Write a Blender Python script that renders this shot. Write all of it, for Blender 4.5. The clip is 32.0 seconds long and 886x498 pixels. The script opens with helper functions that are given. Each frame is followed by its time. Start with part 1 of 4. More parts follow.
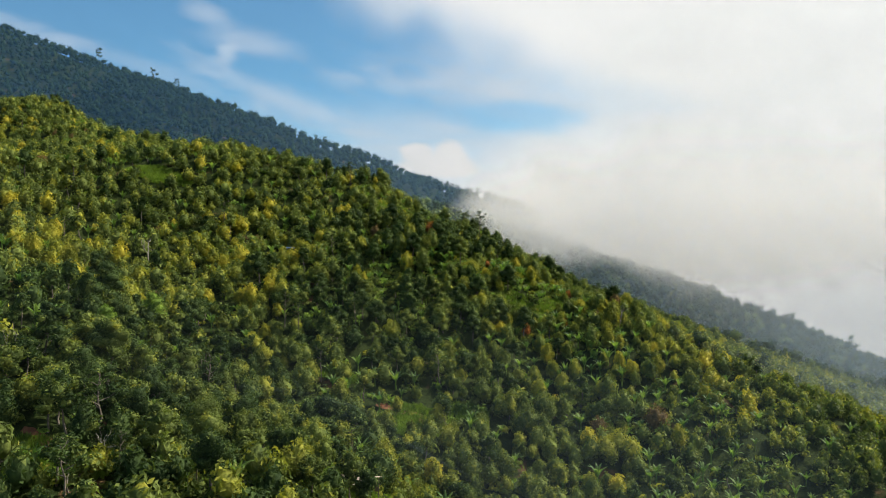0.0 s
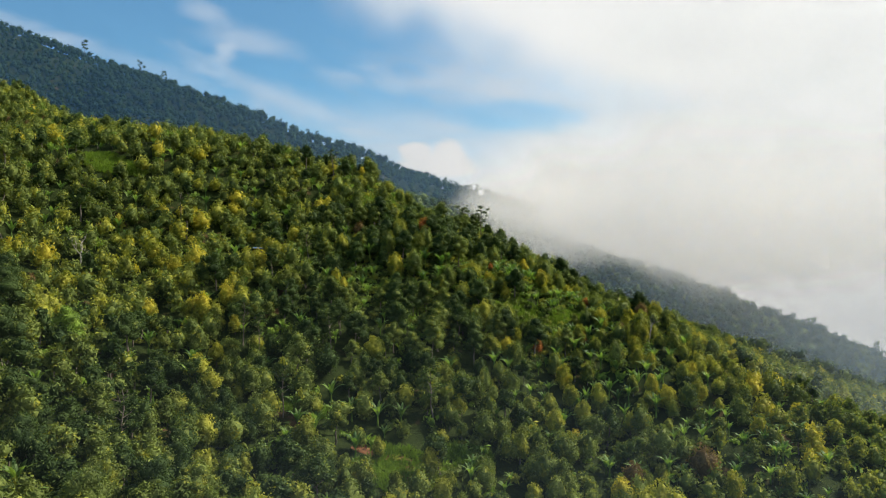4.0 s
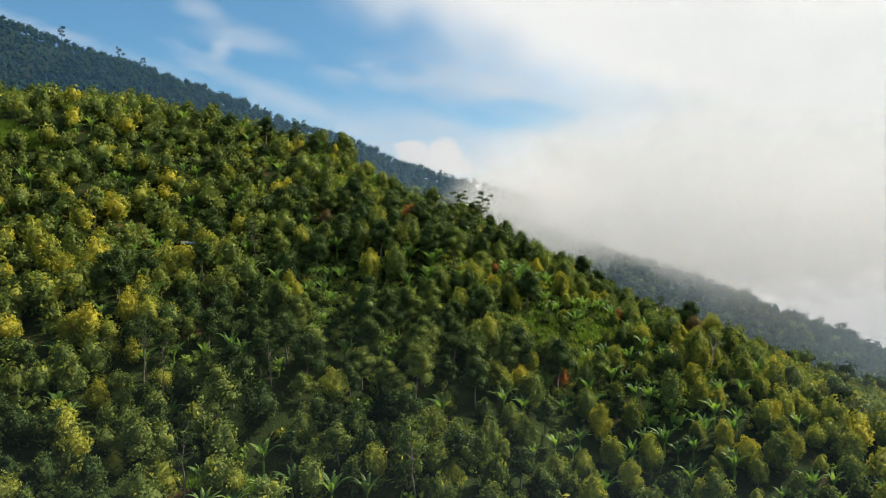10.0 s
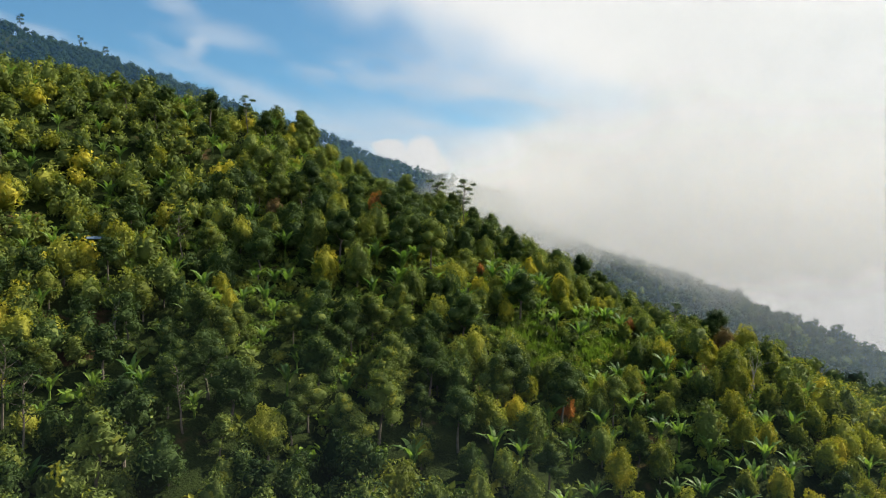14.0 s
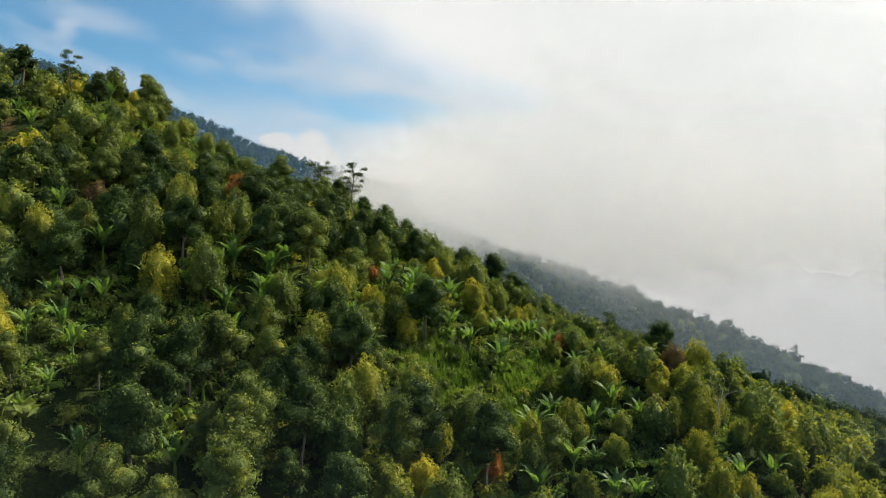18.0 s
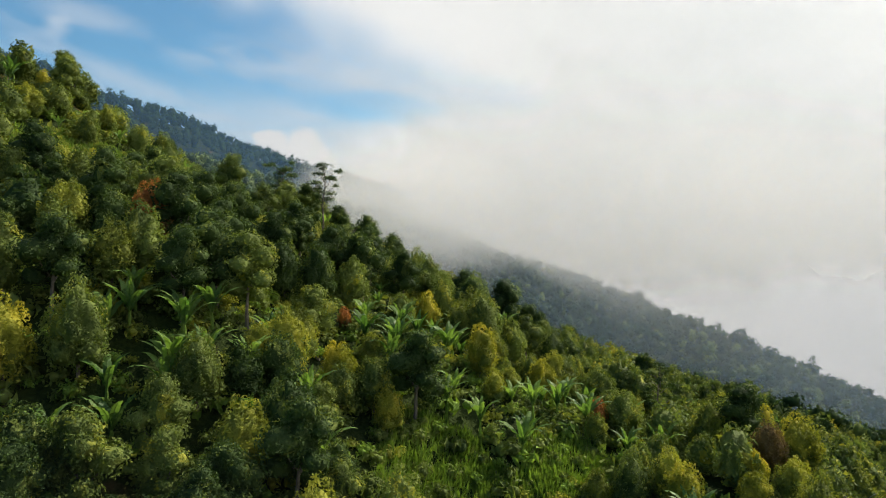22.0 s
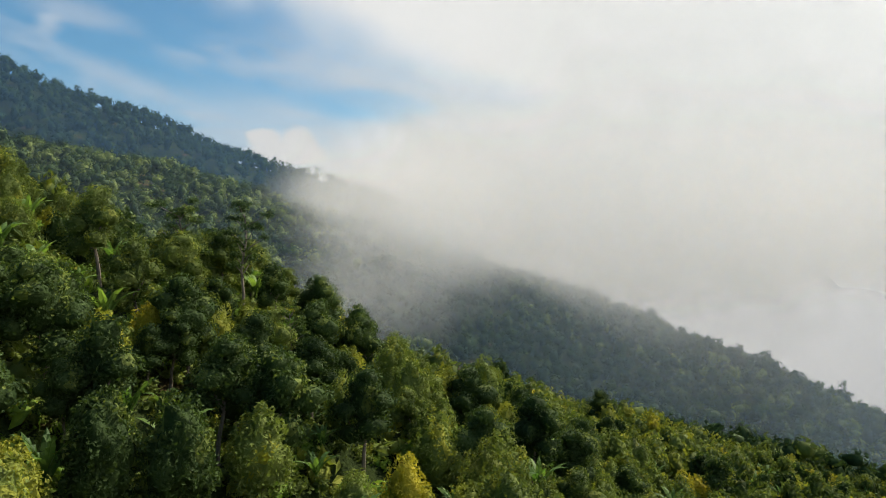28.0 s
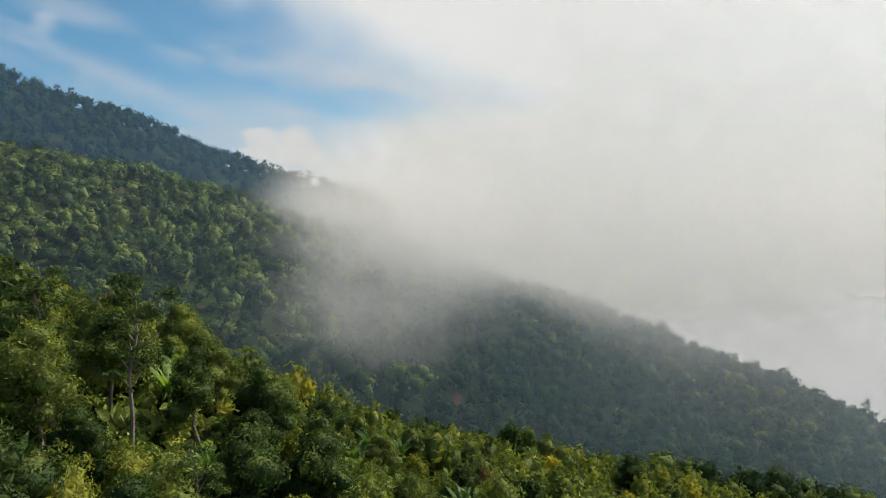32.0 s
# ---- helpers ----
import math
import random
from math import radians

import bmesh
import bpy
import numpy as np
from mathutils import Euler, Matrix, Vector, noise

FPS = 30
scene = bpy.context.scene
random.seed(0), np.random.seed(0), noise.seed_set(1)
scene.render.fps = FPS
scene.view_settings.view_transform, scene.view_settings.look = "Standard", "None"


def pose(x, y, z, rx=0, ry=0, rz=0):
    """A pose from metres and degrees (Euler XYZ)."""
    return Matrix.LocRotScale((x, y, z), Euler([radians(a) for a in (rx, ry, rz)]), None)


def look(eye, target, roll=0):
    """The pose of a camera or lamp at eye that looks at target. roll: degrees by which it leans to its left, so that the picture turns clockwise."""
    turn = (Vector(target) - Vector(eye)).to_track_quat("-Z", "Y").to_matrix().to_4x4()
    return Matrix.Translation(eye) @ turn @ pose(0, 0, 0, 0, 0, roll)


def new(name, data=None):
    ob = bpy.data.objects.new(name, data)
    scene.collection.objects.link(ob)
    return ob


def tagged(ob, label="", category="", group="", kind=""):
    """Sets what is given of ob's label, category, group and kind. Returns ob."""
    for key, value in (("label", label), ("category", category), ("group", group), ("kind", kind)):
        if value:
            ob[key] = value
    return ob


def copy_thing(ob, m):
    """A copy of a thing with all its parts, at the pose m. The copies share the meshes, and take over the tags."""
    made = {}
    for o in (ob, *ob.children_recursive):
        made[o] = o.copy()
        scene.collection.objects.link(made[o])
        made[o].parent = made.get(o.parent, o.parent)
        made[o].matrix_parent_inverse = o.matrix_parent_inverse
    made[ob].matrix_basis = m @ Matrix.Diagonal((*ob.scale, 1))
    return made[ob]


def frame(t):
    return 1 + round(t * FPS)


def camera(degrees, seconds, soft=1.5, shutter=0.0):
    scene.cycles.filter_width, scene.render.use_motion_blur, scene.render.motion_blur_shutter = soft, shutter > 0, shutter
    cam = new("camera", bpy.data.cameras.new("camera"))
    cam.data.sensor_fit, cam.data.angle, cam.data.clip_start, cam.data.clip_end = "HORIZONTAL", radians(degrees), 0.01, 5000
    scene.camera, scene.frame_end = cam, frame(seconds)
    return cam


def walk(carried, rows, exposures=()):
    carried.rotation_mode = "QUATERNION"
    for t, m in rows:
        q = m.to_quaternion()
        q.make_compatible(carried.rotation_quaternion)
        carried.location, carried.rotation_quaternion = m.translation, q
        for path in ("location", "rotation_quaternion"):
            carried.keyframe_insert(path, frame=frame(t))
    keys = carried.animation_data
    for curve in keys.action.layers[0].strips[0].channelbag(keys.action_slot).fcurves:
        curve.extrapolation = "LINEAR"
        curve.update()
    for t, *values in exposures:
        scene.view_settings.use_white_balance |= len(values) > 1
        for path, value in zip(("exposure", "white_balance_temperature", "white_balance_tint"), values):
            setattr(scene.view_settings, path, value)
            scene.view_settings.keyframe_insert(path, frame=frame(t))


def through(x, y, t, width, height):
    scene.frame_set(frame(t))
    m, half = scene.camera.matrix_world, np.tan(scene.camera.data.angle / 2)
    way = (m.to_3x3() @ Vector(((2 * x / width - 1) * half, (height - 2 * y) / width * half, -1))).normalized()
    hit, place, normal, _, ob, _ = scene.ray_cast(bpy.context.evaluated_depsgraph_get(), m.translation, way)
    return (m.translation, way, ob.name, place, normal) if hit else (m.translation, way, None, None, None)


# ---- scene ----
cam = camera(63.5, 32.0, 1.0)
METRES, EYE, TILT, LEAN, TURN = 200.0, 60.0, 0.0, 0.0, 0.0
ROWS = [
    (0.0, 0.0, 0.0, 0.0, 0.0, 0.0, -0.0),
    (0.5, 0.0004, 0.0181, 0.0004, 0.01, -0.03, 0.01),
    (1.0, 0.0009, 0.0367, 0.0006, 0.01, -0.03, 0.01),
    (1.5, 0.0013, 0.0557, 0.0008, -0.0, -0.03, 0.01),
    (2.0, 0.0018, 0.0751, 0.001, -0.0, -0.03, 0.01),
    (2.5, 0.0025, 0.0946, 0.0013, -0.02, -0.05, 0.01),
    (3.0, 0.0029, 0.1137, 0.0015, -0.05, -0.07, -0.01),
    (3.5, 0.0034, 0.1323, 0.0017, -0.08, -0.07, -0.02),
    (5.5, 0.0056, 0.2043, 0.0008, -0.15, -0.1, -0.05),
    (6.0, 0.0062, 0.2217, 0.0008, -0.15, -0.15, -0.06),
    (6.5, 0.0066, 0.2388, 0.0005, -0.19, -0.17, -0.06),
    (7.0, 0.0069, 0.2555, 0.0002, -0.23, -0.15, -0.07),
    (7.5, 0.0074, 0.2722, 0.0001, -0.26, -0.16, -0.07),
    (8.0, 0.0078, 0.2888, -0.0002, -0.3, -0.17, -0.09),
    (8.5, 0.008, 0.3051, -0.0005, -0.35, -0.2, -0.11),
    (9.0, 0.0085, 0.3211, -0.0005, -0.37, -0.22, -0.1),
    (9.5, 0.0088, 0.3369, -0.0007, -0.41, -0.23, -0.13),
    (10.0, 0.0091, 0.3523, -0.001, -0.44, -0.21, -0.13),
    (10.5, 0.0093, 0.3677, -0.0011, -0.49, -0.19, -0.14),
    (11.0, 0.01, 0.3828, -0.0014, -0.52, -0.21, -0.12),
    (11.5, 0.0104, 0.398, -0.0015, -0.57, -0.23, -0.14),
    (12.0, 0.0109, 0.4132, -0.0018, -0.63, -0.25, -0.13),
    (12.5, 0.0113, 0.4283, -0.0021, -0.68, -0.26, -0.14),
    (13.0, 0.0117, 0.4432, -0.0022, -0.75, -0.3, -0.14),
    (13.5, 0.0122, 0.4581, -0.0025, -1.03, -0.29, -0.16),
    (14.0, 0.0128, 0.4729, -0.0026, -2.21, -0.3, -0.18),
    (14.5, 0.0131, 0.4879, -0.0027, -3.51, -0.34, -0.21),
    (15.0, 0.0136, 0.5028, -0.0028, -4.83, -0.37, -0.23),
    (15.5, 0.0142, 0.5178, -0.0029, -6.3, -0.4, -0.23),
    (17.5, 0.0206, 0.5773, -0.001, -10.83, -0.63, -0.08),
    (18.0, 0.0226, 0.5927, -0.001, -10.9, -0.63, -0.07),
    (18.5, 0.0249, 0.6082, -0.0006, -10.96, -0.65, -0.07),
    (19.0, 0.0274, 0.6238, 0.0009, -11.01, -0.67, -0.09),
    (19.5, 0.03, 0.6394, 0.0032, -11.09, -0.69, -0.09),
    (20.0, 0.0327, 0.6551, 0.0053, -11.17, -0.71, -0.07),
    (20.5, 0.0357, 0.6707, 0.0074, -11.22, -0.71, -0.08),
    (21.0, 0.0386, 0.6861, 0.0097, -11.3, -0.7, -0.07),
    (21.5, 0.0415, 0.7017, 0.0121, -11.38, -0.76, -0.08),
    (22.0, 0.0447, 0.7171, 0.0143, -11.42, -0.79, -0.05),
    (22.5, 0.0477, 0.7324, 0.0166, -11.49, -0.84, -0.06),
    (23.0, 0.0506, 0.7475, 0.019, -11.57, -0.86, -0.11),
    (23.5, 0.0535, 0.7622, 0.0217, -11.62, -0.85, -0.11),
    (24.0, 0.0564, 0.7768, 0.0245, -11.67, -0.82, -0.11),
    (24.5, 0.0592, 0.7912, 0.0274, -11.72, -0.83, -0.11),
    (25.0, 0.0621, 0.8053, 0.0304, -11.76, -0.83, -0.1),
    (25.5, 0.065, 0.8192, 0.0333, -11.78, -0.82, -0.11),
    (26.0, 0.0678, 0.8329, 0.0364, -11.83, -0.85, -0.12),
    (26.5, 0.0706, 0.8464, 0.0394, -11.86, -0.85, -0.08),
    (28.5, 0.0817, 0.8983, 0.051, -11.93, -0.93, -0.01),
    (29.0, 0.0842, 0.9112, 0.054, -11.96, -0.95, -0.04),
    (29.5, 0.0868, 0.9238, 0.0568, -12.0, -0.95, -0.04),
    (30.0, 0.0894, 0.9363, 0.0597, -12.03, -0.95, -0.03),
    (30.5, 0.0919, 0.9485, 0.0625, -12.06, -0.95, -0.0),
    (31.0, 0.0944, 0.9607, 0.0654, -12.09, -0.96, 0.0),
    (31.5, 0.0968, 0.9728, 0.0683, -12.13, -0.98, 0.0),
    (32.0, 0.0992, 0.9848, 0.0714, -12.15, -0.99, 0.04),
]
walk(cam, [(t, pose(0, 0, EYE, TILT, LEAN, TURN) @ pose(METRES * x, METRES * y, METRES * z, 90 + pitch, roll, yaw)) for t, x, y, z, yaw, pitch, roll in ROWS],
     [(0.0, 0.10), (14.0, 0.12), (20.0, 0.09), (26.0, 0.02), (32.0, -0.09)])

# ---- world, sun ----
SUN_AZ, SUN_EL = radians(63), radians(42)      # azimuth from +y towards +x
def math_node(nt, op, a, b=None, c=None, clamp=False):
    n = nt.nodes.new("ShaderNodeMath")
    n.operation, n.use_clamp = op, clamp
    for i, v in enumerate((a, b, c)):
        if v is None:
            continue
        if isinstance(v, (int, float)):
            n.inputs[i].default_value = v
        else:
            nt.links.new(v, n.inputs[i])
    return n.outputs[0]


def ramp(nt, v, lo, hi, out0=0.0, out1=1.0):
    n = nt.nodes.new("ShaderNodeMapRange")
    n.interpolation_type = "SMOOTHSTEP"
    for i, k in enumerate((lo, hi, out0, out1)):
        n.inputs[i + 1].default_value = k
    nt.links.new(v, n.inputs[0])
    return n.outputs[0]


def noise_node(nt, vec, scale, detail=4.0, rough=0.55, distort=0.0):
    n = nt.nodes.new("ShaderNodeTexNoise")
    n.inputs["Scale"].default_value, n.inputs["Detail"].default_value = scale, detail
    n.inputs["Roughness"].default_value, n.inputs["Distortion"].default_value = rough, distort
    nt.links.new(vec, n.inputs["Vector"])
    return n.outputs["Fac"]


def mix_node(nt, fac, a, b, blend="MIX"):
    n = nt.nodes.new("ShaderNodeMix")
    n.data_type, n.blend_type = "RGBA", blend
    for s, v in ((n.inputs[0], fac), (n.inputs[6], a), (n.inputs[7], b)):
        if isinstance(v, (int, float)):
            s.default_value = v
        elif isinstance(v, tuple):
            s.default_value = (*v, 1)
        else:
            nt.links.new(v, s)
    return n.outputs[2]


def combine(nt, x, y, z=0.0):
    n = nt.nodes.new("ShaderNodeCombineXYZ")
    for s, v in zip(n.inputs, (x, y, z)):
        if isinstance(v, (int, float)):
            s.default_value = v
        else:
            nt.links.new(v, s)
    return n.outputs[0]


def build_world():
    world = bpy.data.worlds.new("sky")
    scene.world = world
    world.use_nodes = True
    nt = world.node_tree
    nt.nodes.clear()
    coord = nt.nodes.new("ShaderNodeTexCoord").outputs["Generated"]
    sep = nt.nodes.new("ShaderNodeSeparateXYZ")
    nt.links.new(coord, sep.inputs[0])
    x, y, z = sep.outputs
    az = math_node(nt, "ARCTAN2", x, y)
    el = z
    sky = nt.nodes.new("ShaderNodeTexSky")
    sky.sky_type, sky.sun_disc = "NISHITA", False
    sky.sun_elevation, sky.sun_rotation = SUN_EL, SUN_AZ
    sky.altitude, sky.air_density, sky.dust_density, sky.ozone_density = 800, 1.0, 0.4, 2.0
    scaled = nt.nodes.new("ShaderNodeVectorMath")
    scaled.operation = "MULTIPLY"
    scaled.inputs[1].default_value = SKY_GAIN
    nt.links.new(sky.outputs[0], scaled.inputs[0])
    # the cloud bank: covers the side of the valley, its rim bulging at mid height
    soft = noise_node(nt, coord, 5.0, 6, 0.55)
    rim = math_node(nt, "MULTIPLY_ADD", math_node(nt, "ABSOLUTE", math_node(nt, "SUBTRACT", el, 0.185)), -2.3, 0.235)
    off = math_node(nt, "SINE", math_node(nt, "SUBTRACT", az, rim))
    off = math_node(nt, "MULTIPLY_ADD", math_node(nt, "SUBTRACT", soft, 0.5), 0.3, off)
    bank = ramp(nt, off, -0.12, 0.16)
    def shred(a, e, wide, high, lean, edge=0.45, torn=1.1):
        """How much of a torn oval patch of cloud round (a, e) lies here."""
        u, v = math_node(nt, "SUBTRACT", az, a), math_node(nt, "SUBTRACT", el, e)
        u, v = math_node(nt, "MULTIPLY", u, 1 / wide), math_node(nt, "MULTIPLY", math_node(nt, "MULTIPLY_ADD", u, -lean, v), 1 / high)
        far = math_node(nt, "SQRT", math_node(nt, "ADD", math_node(nt, "MULTIPLY", u, u), math_node(nt, "MULTIPLY", v, v)))
        return ramp(nt, math_node(nt, "MULTIPLY_ADD", wisps, torn, far), 1.0 + edge, 1.0 - edge)

    # a thin veil, thicker towards the horizon, and single torn shreds over the blue part
    wisps = math_node(nt, "SUBTRACT", noise_node(nt, combine(nt, math_node(nt, "MULTIPLY_ADD", el, 1.2, az), math_node(nt, "MULTIPLY", el, 2.6)), 13.0, 6, 0.6, 0.6), 0.5)
    streak = noise_node(nt, combine(nt, math_node(nt, "MULTIPLY_ADD", el, 3.0, math_node(nt, "MULTIPLY", az, 4.5)), math_node(nt, "MULTIPLY", el, 13.0)), 1.25, 6, 0.55, 0.8)
    low = math_node(nt, "ADD", ramp(nt, el, 0.08, 0.27, 0.42, -0.06), ramp(nt, az, -0.25, 0.05, -0.08, 0.13))
    veil = ramp(nt, math_node(nt, "MULTIPLY_ADD", math_node(nt, "SUBTRACT", streak, 0.5), 0.7, low), -0.04, 0.55, 0.0, 0.85)
    for a, e, wide, high, lean, thick in SHREDS:
        part_here = math_node(nt, "MULTIPLY", shred(a, e, wide, high, lean, 0.85, 2.2), thick)
        veil = math_node(nt, "MULTIPLY_ADD", part_here, math_node(nt, "SUBTRACT", 1.0, veil), veil)
    # one small heaped cloud low over the far ridge: two heads on one body
    heap = None
    for a, e, wide, high in HEAPED:
        head = shred(a, e, wide, high, 0.0, 0.2, 1.5)
        heap = head if heap is None else math_node(nt, "MAXIMUM", heap, head)
    # cloud brightness
    body = noise_node(nt, combine(nt, math_node(nt, "MULTIPLY_ADD", el, -0.8, az), math_node(nt, "MULTIPLY", el, 1.6)), 6.0, 5, 0.5, 0.3)
    glow = math_node(nt, "ADD", ramp(nt, el, -0.10, 0.24), math_node(nt, "MULTIPLY_ADD", math_node(nt, "SUBTRACT", body, 0.5), 0.75, 0.0), clamp=True)
    dot = nt.nodes.new("ShaderNodeVectorMath")
    dot.operation = "DOT_PRODUCT"
    nt.links.new(coord, dot.inputs[0])
    dot.inputs[1].default_value = (math.sin(SUN_AZ) * math.cos(SUN_EL), math.cos(SUN_AZ) * math.cos(SUN_EL), math.sin(SUN_EL))
    away = ramp(nt, dot.outputs["Value"], -0.80, 0.0, 0.5, 1.0)     # clouds are dimmer away from the sun
    white = mix_node(nt, 1.0, mix_node(nt, glow, CLOUD_LOW, CLOUD_HIGH), combine(nt, away, away, away), "MULTIPLY")
    col = mix_node(nt, veil, scaled.outputs[0], (0.70, 0.735, 0.775))
    bank = math_node(nt, "MULTIPLY", bank, ramp(nt, el, 0.42, 0.8, 1.0, 0.3))
    col = mix_node(nt, bank, col, white)
    # a rift of clear sky in front of the bank
    col = mix_node(nt, math_node(nt, "MULTIPLY", shred(*RIFT, 0.4, 0.9), 0.62), col, scaled.outputs[0])
    col = mix_node(nt, math_node(nt, "MULTIPLY", heap, 0.85), col, (0.91, 0.86, 0.80))
    # the veiled sun brightens the cloud round it
    halo = math_node(nt, "MULTIPLY", math_node(nt, "POWER", math_node(nt, "MAXIMUM", dot.outputs["Value"], 0.0), 14.0), 2.6)
    halo = mix_node(nt, 1.0, combine(nt, halo, halo, halo), (1.0, 0.95, 0.84), "MULTIPLY")
    col = mix_node(nt, 1.0, col, halo, "ADD")
    bg = nt.nodes.new("ShaderNodeBackground")
    nt.links.new(col, bg.inputs[0])
    bg.inputs[1].default_value = 1.0
    out = nt.nodes.new("ShaderNodeOutputWorld")
    nt.links.new(bg.outputs[0], out.inputs[0])


SKY_GAIN = (0.084, 0.126, 0.128)
# torn clouds: azimuth, height, half width, half height, lean, thickness
SHREDS = [(-0.26, 0.268, 0.055, 0.013, -0.10, 0.42), (-0.318, 0.297, 0.026, 0.011, -0.2, 0.4), (-0.292, 0.252, 0.012, 0.010, 0.0, 0.5), (-0.53, 0.255, 0.06, 0.010, -0.15, 0.3),
          (-0.20, 0.192, 0.11, 0.014, -0.35, 0.5), (-0.40, 0.230, 0.09, 0.010, -0.25, 0.22), (0.04, 0.222, 0.13, 0.016, -0.06, 0.6), (0.06, 0.255, 0.14, 0.02, 0.0, 0.25)]
HEAPED = [(-0.034, 0.132, 0.024, 0.016), (0.008, 0.126, 0.026, 0.024), (-0.010, 0.114, 0.050, 0.018)]
RIFT = (0.100, 0.180, 0.090, 0.020, -0.05)
CLOUD_LOW, CLOUD_HIGH = (0.80, 0.772, 0.752), (1.0, 0.975, 0.935)
build_world()
sun = new("sun", bpy.data.lights.new("sun", "SUN"))
sun.data.energy, sun.data.angle, sun.data.color = 6.2, radians(0.6), (1.0, 0.93, 0.74)
sun.matrix_world = look((0, 0, 400), (-math.sin(SUN_AZ) * math.cos(SUN_EL), -math.cos(SUN_AZ) * math.cos(SUN_EL), 400 - math.sin(SUN_EL)))

# ---- materials ----
def material(name):
    m = bpy.data.materials.new(name)
    m.use_nodes = True
    nt = m.node_tree
    nt.nodes.clear()
    return m, nt


def finish(nt, shader):
    out = nt.nodes.new("ShaderNodeOutputMaterial")
    nt.links.new(shader, out.inputs[0])


def leaf_material(name, dark, light, tip=None, through=0.3, rough=0.55, gloss=0.06, single=0.42, relief=0.14):
    """Foliage: leaf to leaf, tree to tree and patch to patch variation; leaves let some light through."""
    m, nt = material(name)
    geo = nt.nodes.new("ShaderNodeNewGeometry")
    info = nt.nodes.new("ShaderNodeObjectInfo")
    patch = noise_node(nt, geo.outputs["Position"], 0.21, 2, 0.5)
    clump = noise_node(nt, geo.outputs["Position"], 1.7, 3, 0.6)
    tone = math_node(nt, "MULTIPLY_ADD", geo.outputs["Random Per Island"], single, math_node(nt, "MULTIPLY_ADD", clump, 0.9, -0.45))
    fac = math_node(nt, "ADD", tone, math_node(nt, "ADD", math_node(nt, "MULTIPLY", info.outputs["Random"], 0.3), math_node(nt, "MULTIPLY_ADD", patch, 2.4, -0.95)), clamp=True)
    col = mix_node(nt, fac, dark, light)
    if tip:
        col = mix_node(nt, ramp(nt, math_node(nt, "MULTIPLY_ADD", clump, 0.35, patch), 0.58, 0.84, 0, 0.9), col, tip)
    p = nt.nodes.new("ShaderNodeBsdfPrincipled")
    nt.links.new(col, p.inputs["Base Color"])
    p.inputs["Roughness"].default_value, p.inputs["Specular IOR Level"].default_value = rough, gloss
    if relief:
        bn = nt.nodes.new("ShaderNodeBump")
        bn.inputs["Strength"].default_value, bn.inputs["Distance"].default_value = 1.0, relief
        nt.links.new(noise_node(nt, geo.outputs["Position"], 4.5, 3, 0.65), bn.inputs["Height"])
        nt.links.new(bn.outputs[0], p.inputs["Normal"])
    t = nt.nodes.new("ShaderNodeBsdfTranslucent")
    nt.links.new(mix_node(nt, 1.0, col, (1.3, 1.35, 0.6), "MULTIPLY"), t.inputs[0])
    mx = nt.nodes.new("ShaderNodeMixShader")
    mx.inputs[0].default_value = through
    nt.links.new(p.outputs[0], mx.inputs[1])
    nt.links.new(t.outputs[0], mx.inputs[2])
    finish(nt, mx.outputs[0])
    return m


def rough_material(name, a, b, scale, rough=0.9, c=None, bump=0.0):
    m, nt = material(name)
    geo = nt.nodes.new("ShaderNodeNewGeometry")
    big = noise_node(nt, geo.outputs["Position"], scale, 6, 0.6)
    fine = noise_node(nt, geo.outputs["Position"], scale * 14, 4, 0.65)
    fac = ramp(nt, math_node(nt, "MULTIPLY_ADD", fine, 0.5, math_node(nt, "MULTIPLY", big, 0.6)), 0.35, 0.75)
    col = mix_node(nt, fac, a, b)
    if c:
        col = mix_node(nt, ramp(nt, noise_node(nt, geo.outputs["Position"], scale * 0.45, 4, 0.6), 0.6, 0.7), col, c)
    p = nt.nodes.new("ShaderNodeBsdfPrincipled")
    nt.links.new(col, p.inputs["Base Color"])
    p.inputs["Roughness"].default_value, p.inputs["Specular IOR Level"].default_value = rough, 0.05
    if bump:
        bn = nt.nodes.new("ShaderNodeBump")
        bn.inputs["Strength"].default_value, bn.inputs["Distance"].default_value = 0.6, bump
        nt.links.new(fine, bn.inputs["Height"])
        nt.links.new(bn.outputs[0], p.inputs["Normal"])
    finish(nt, p.outputs[0])
    return m


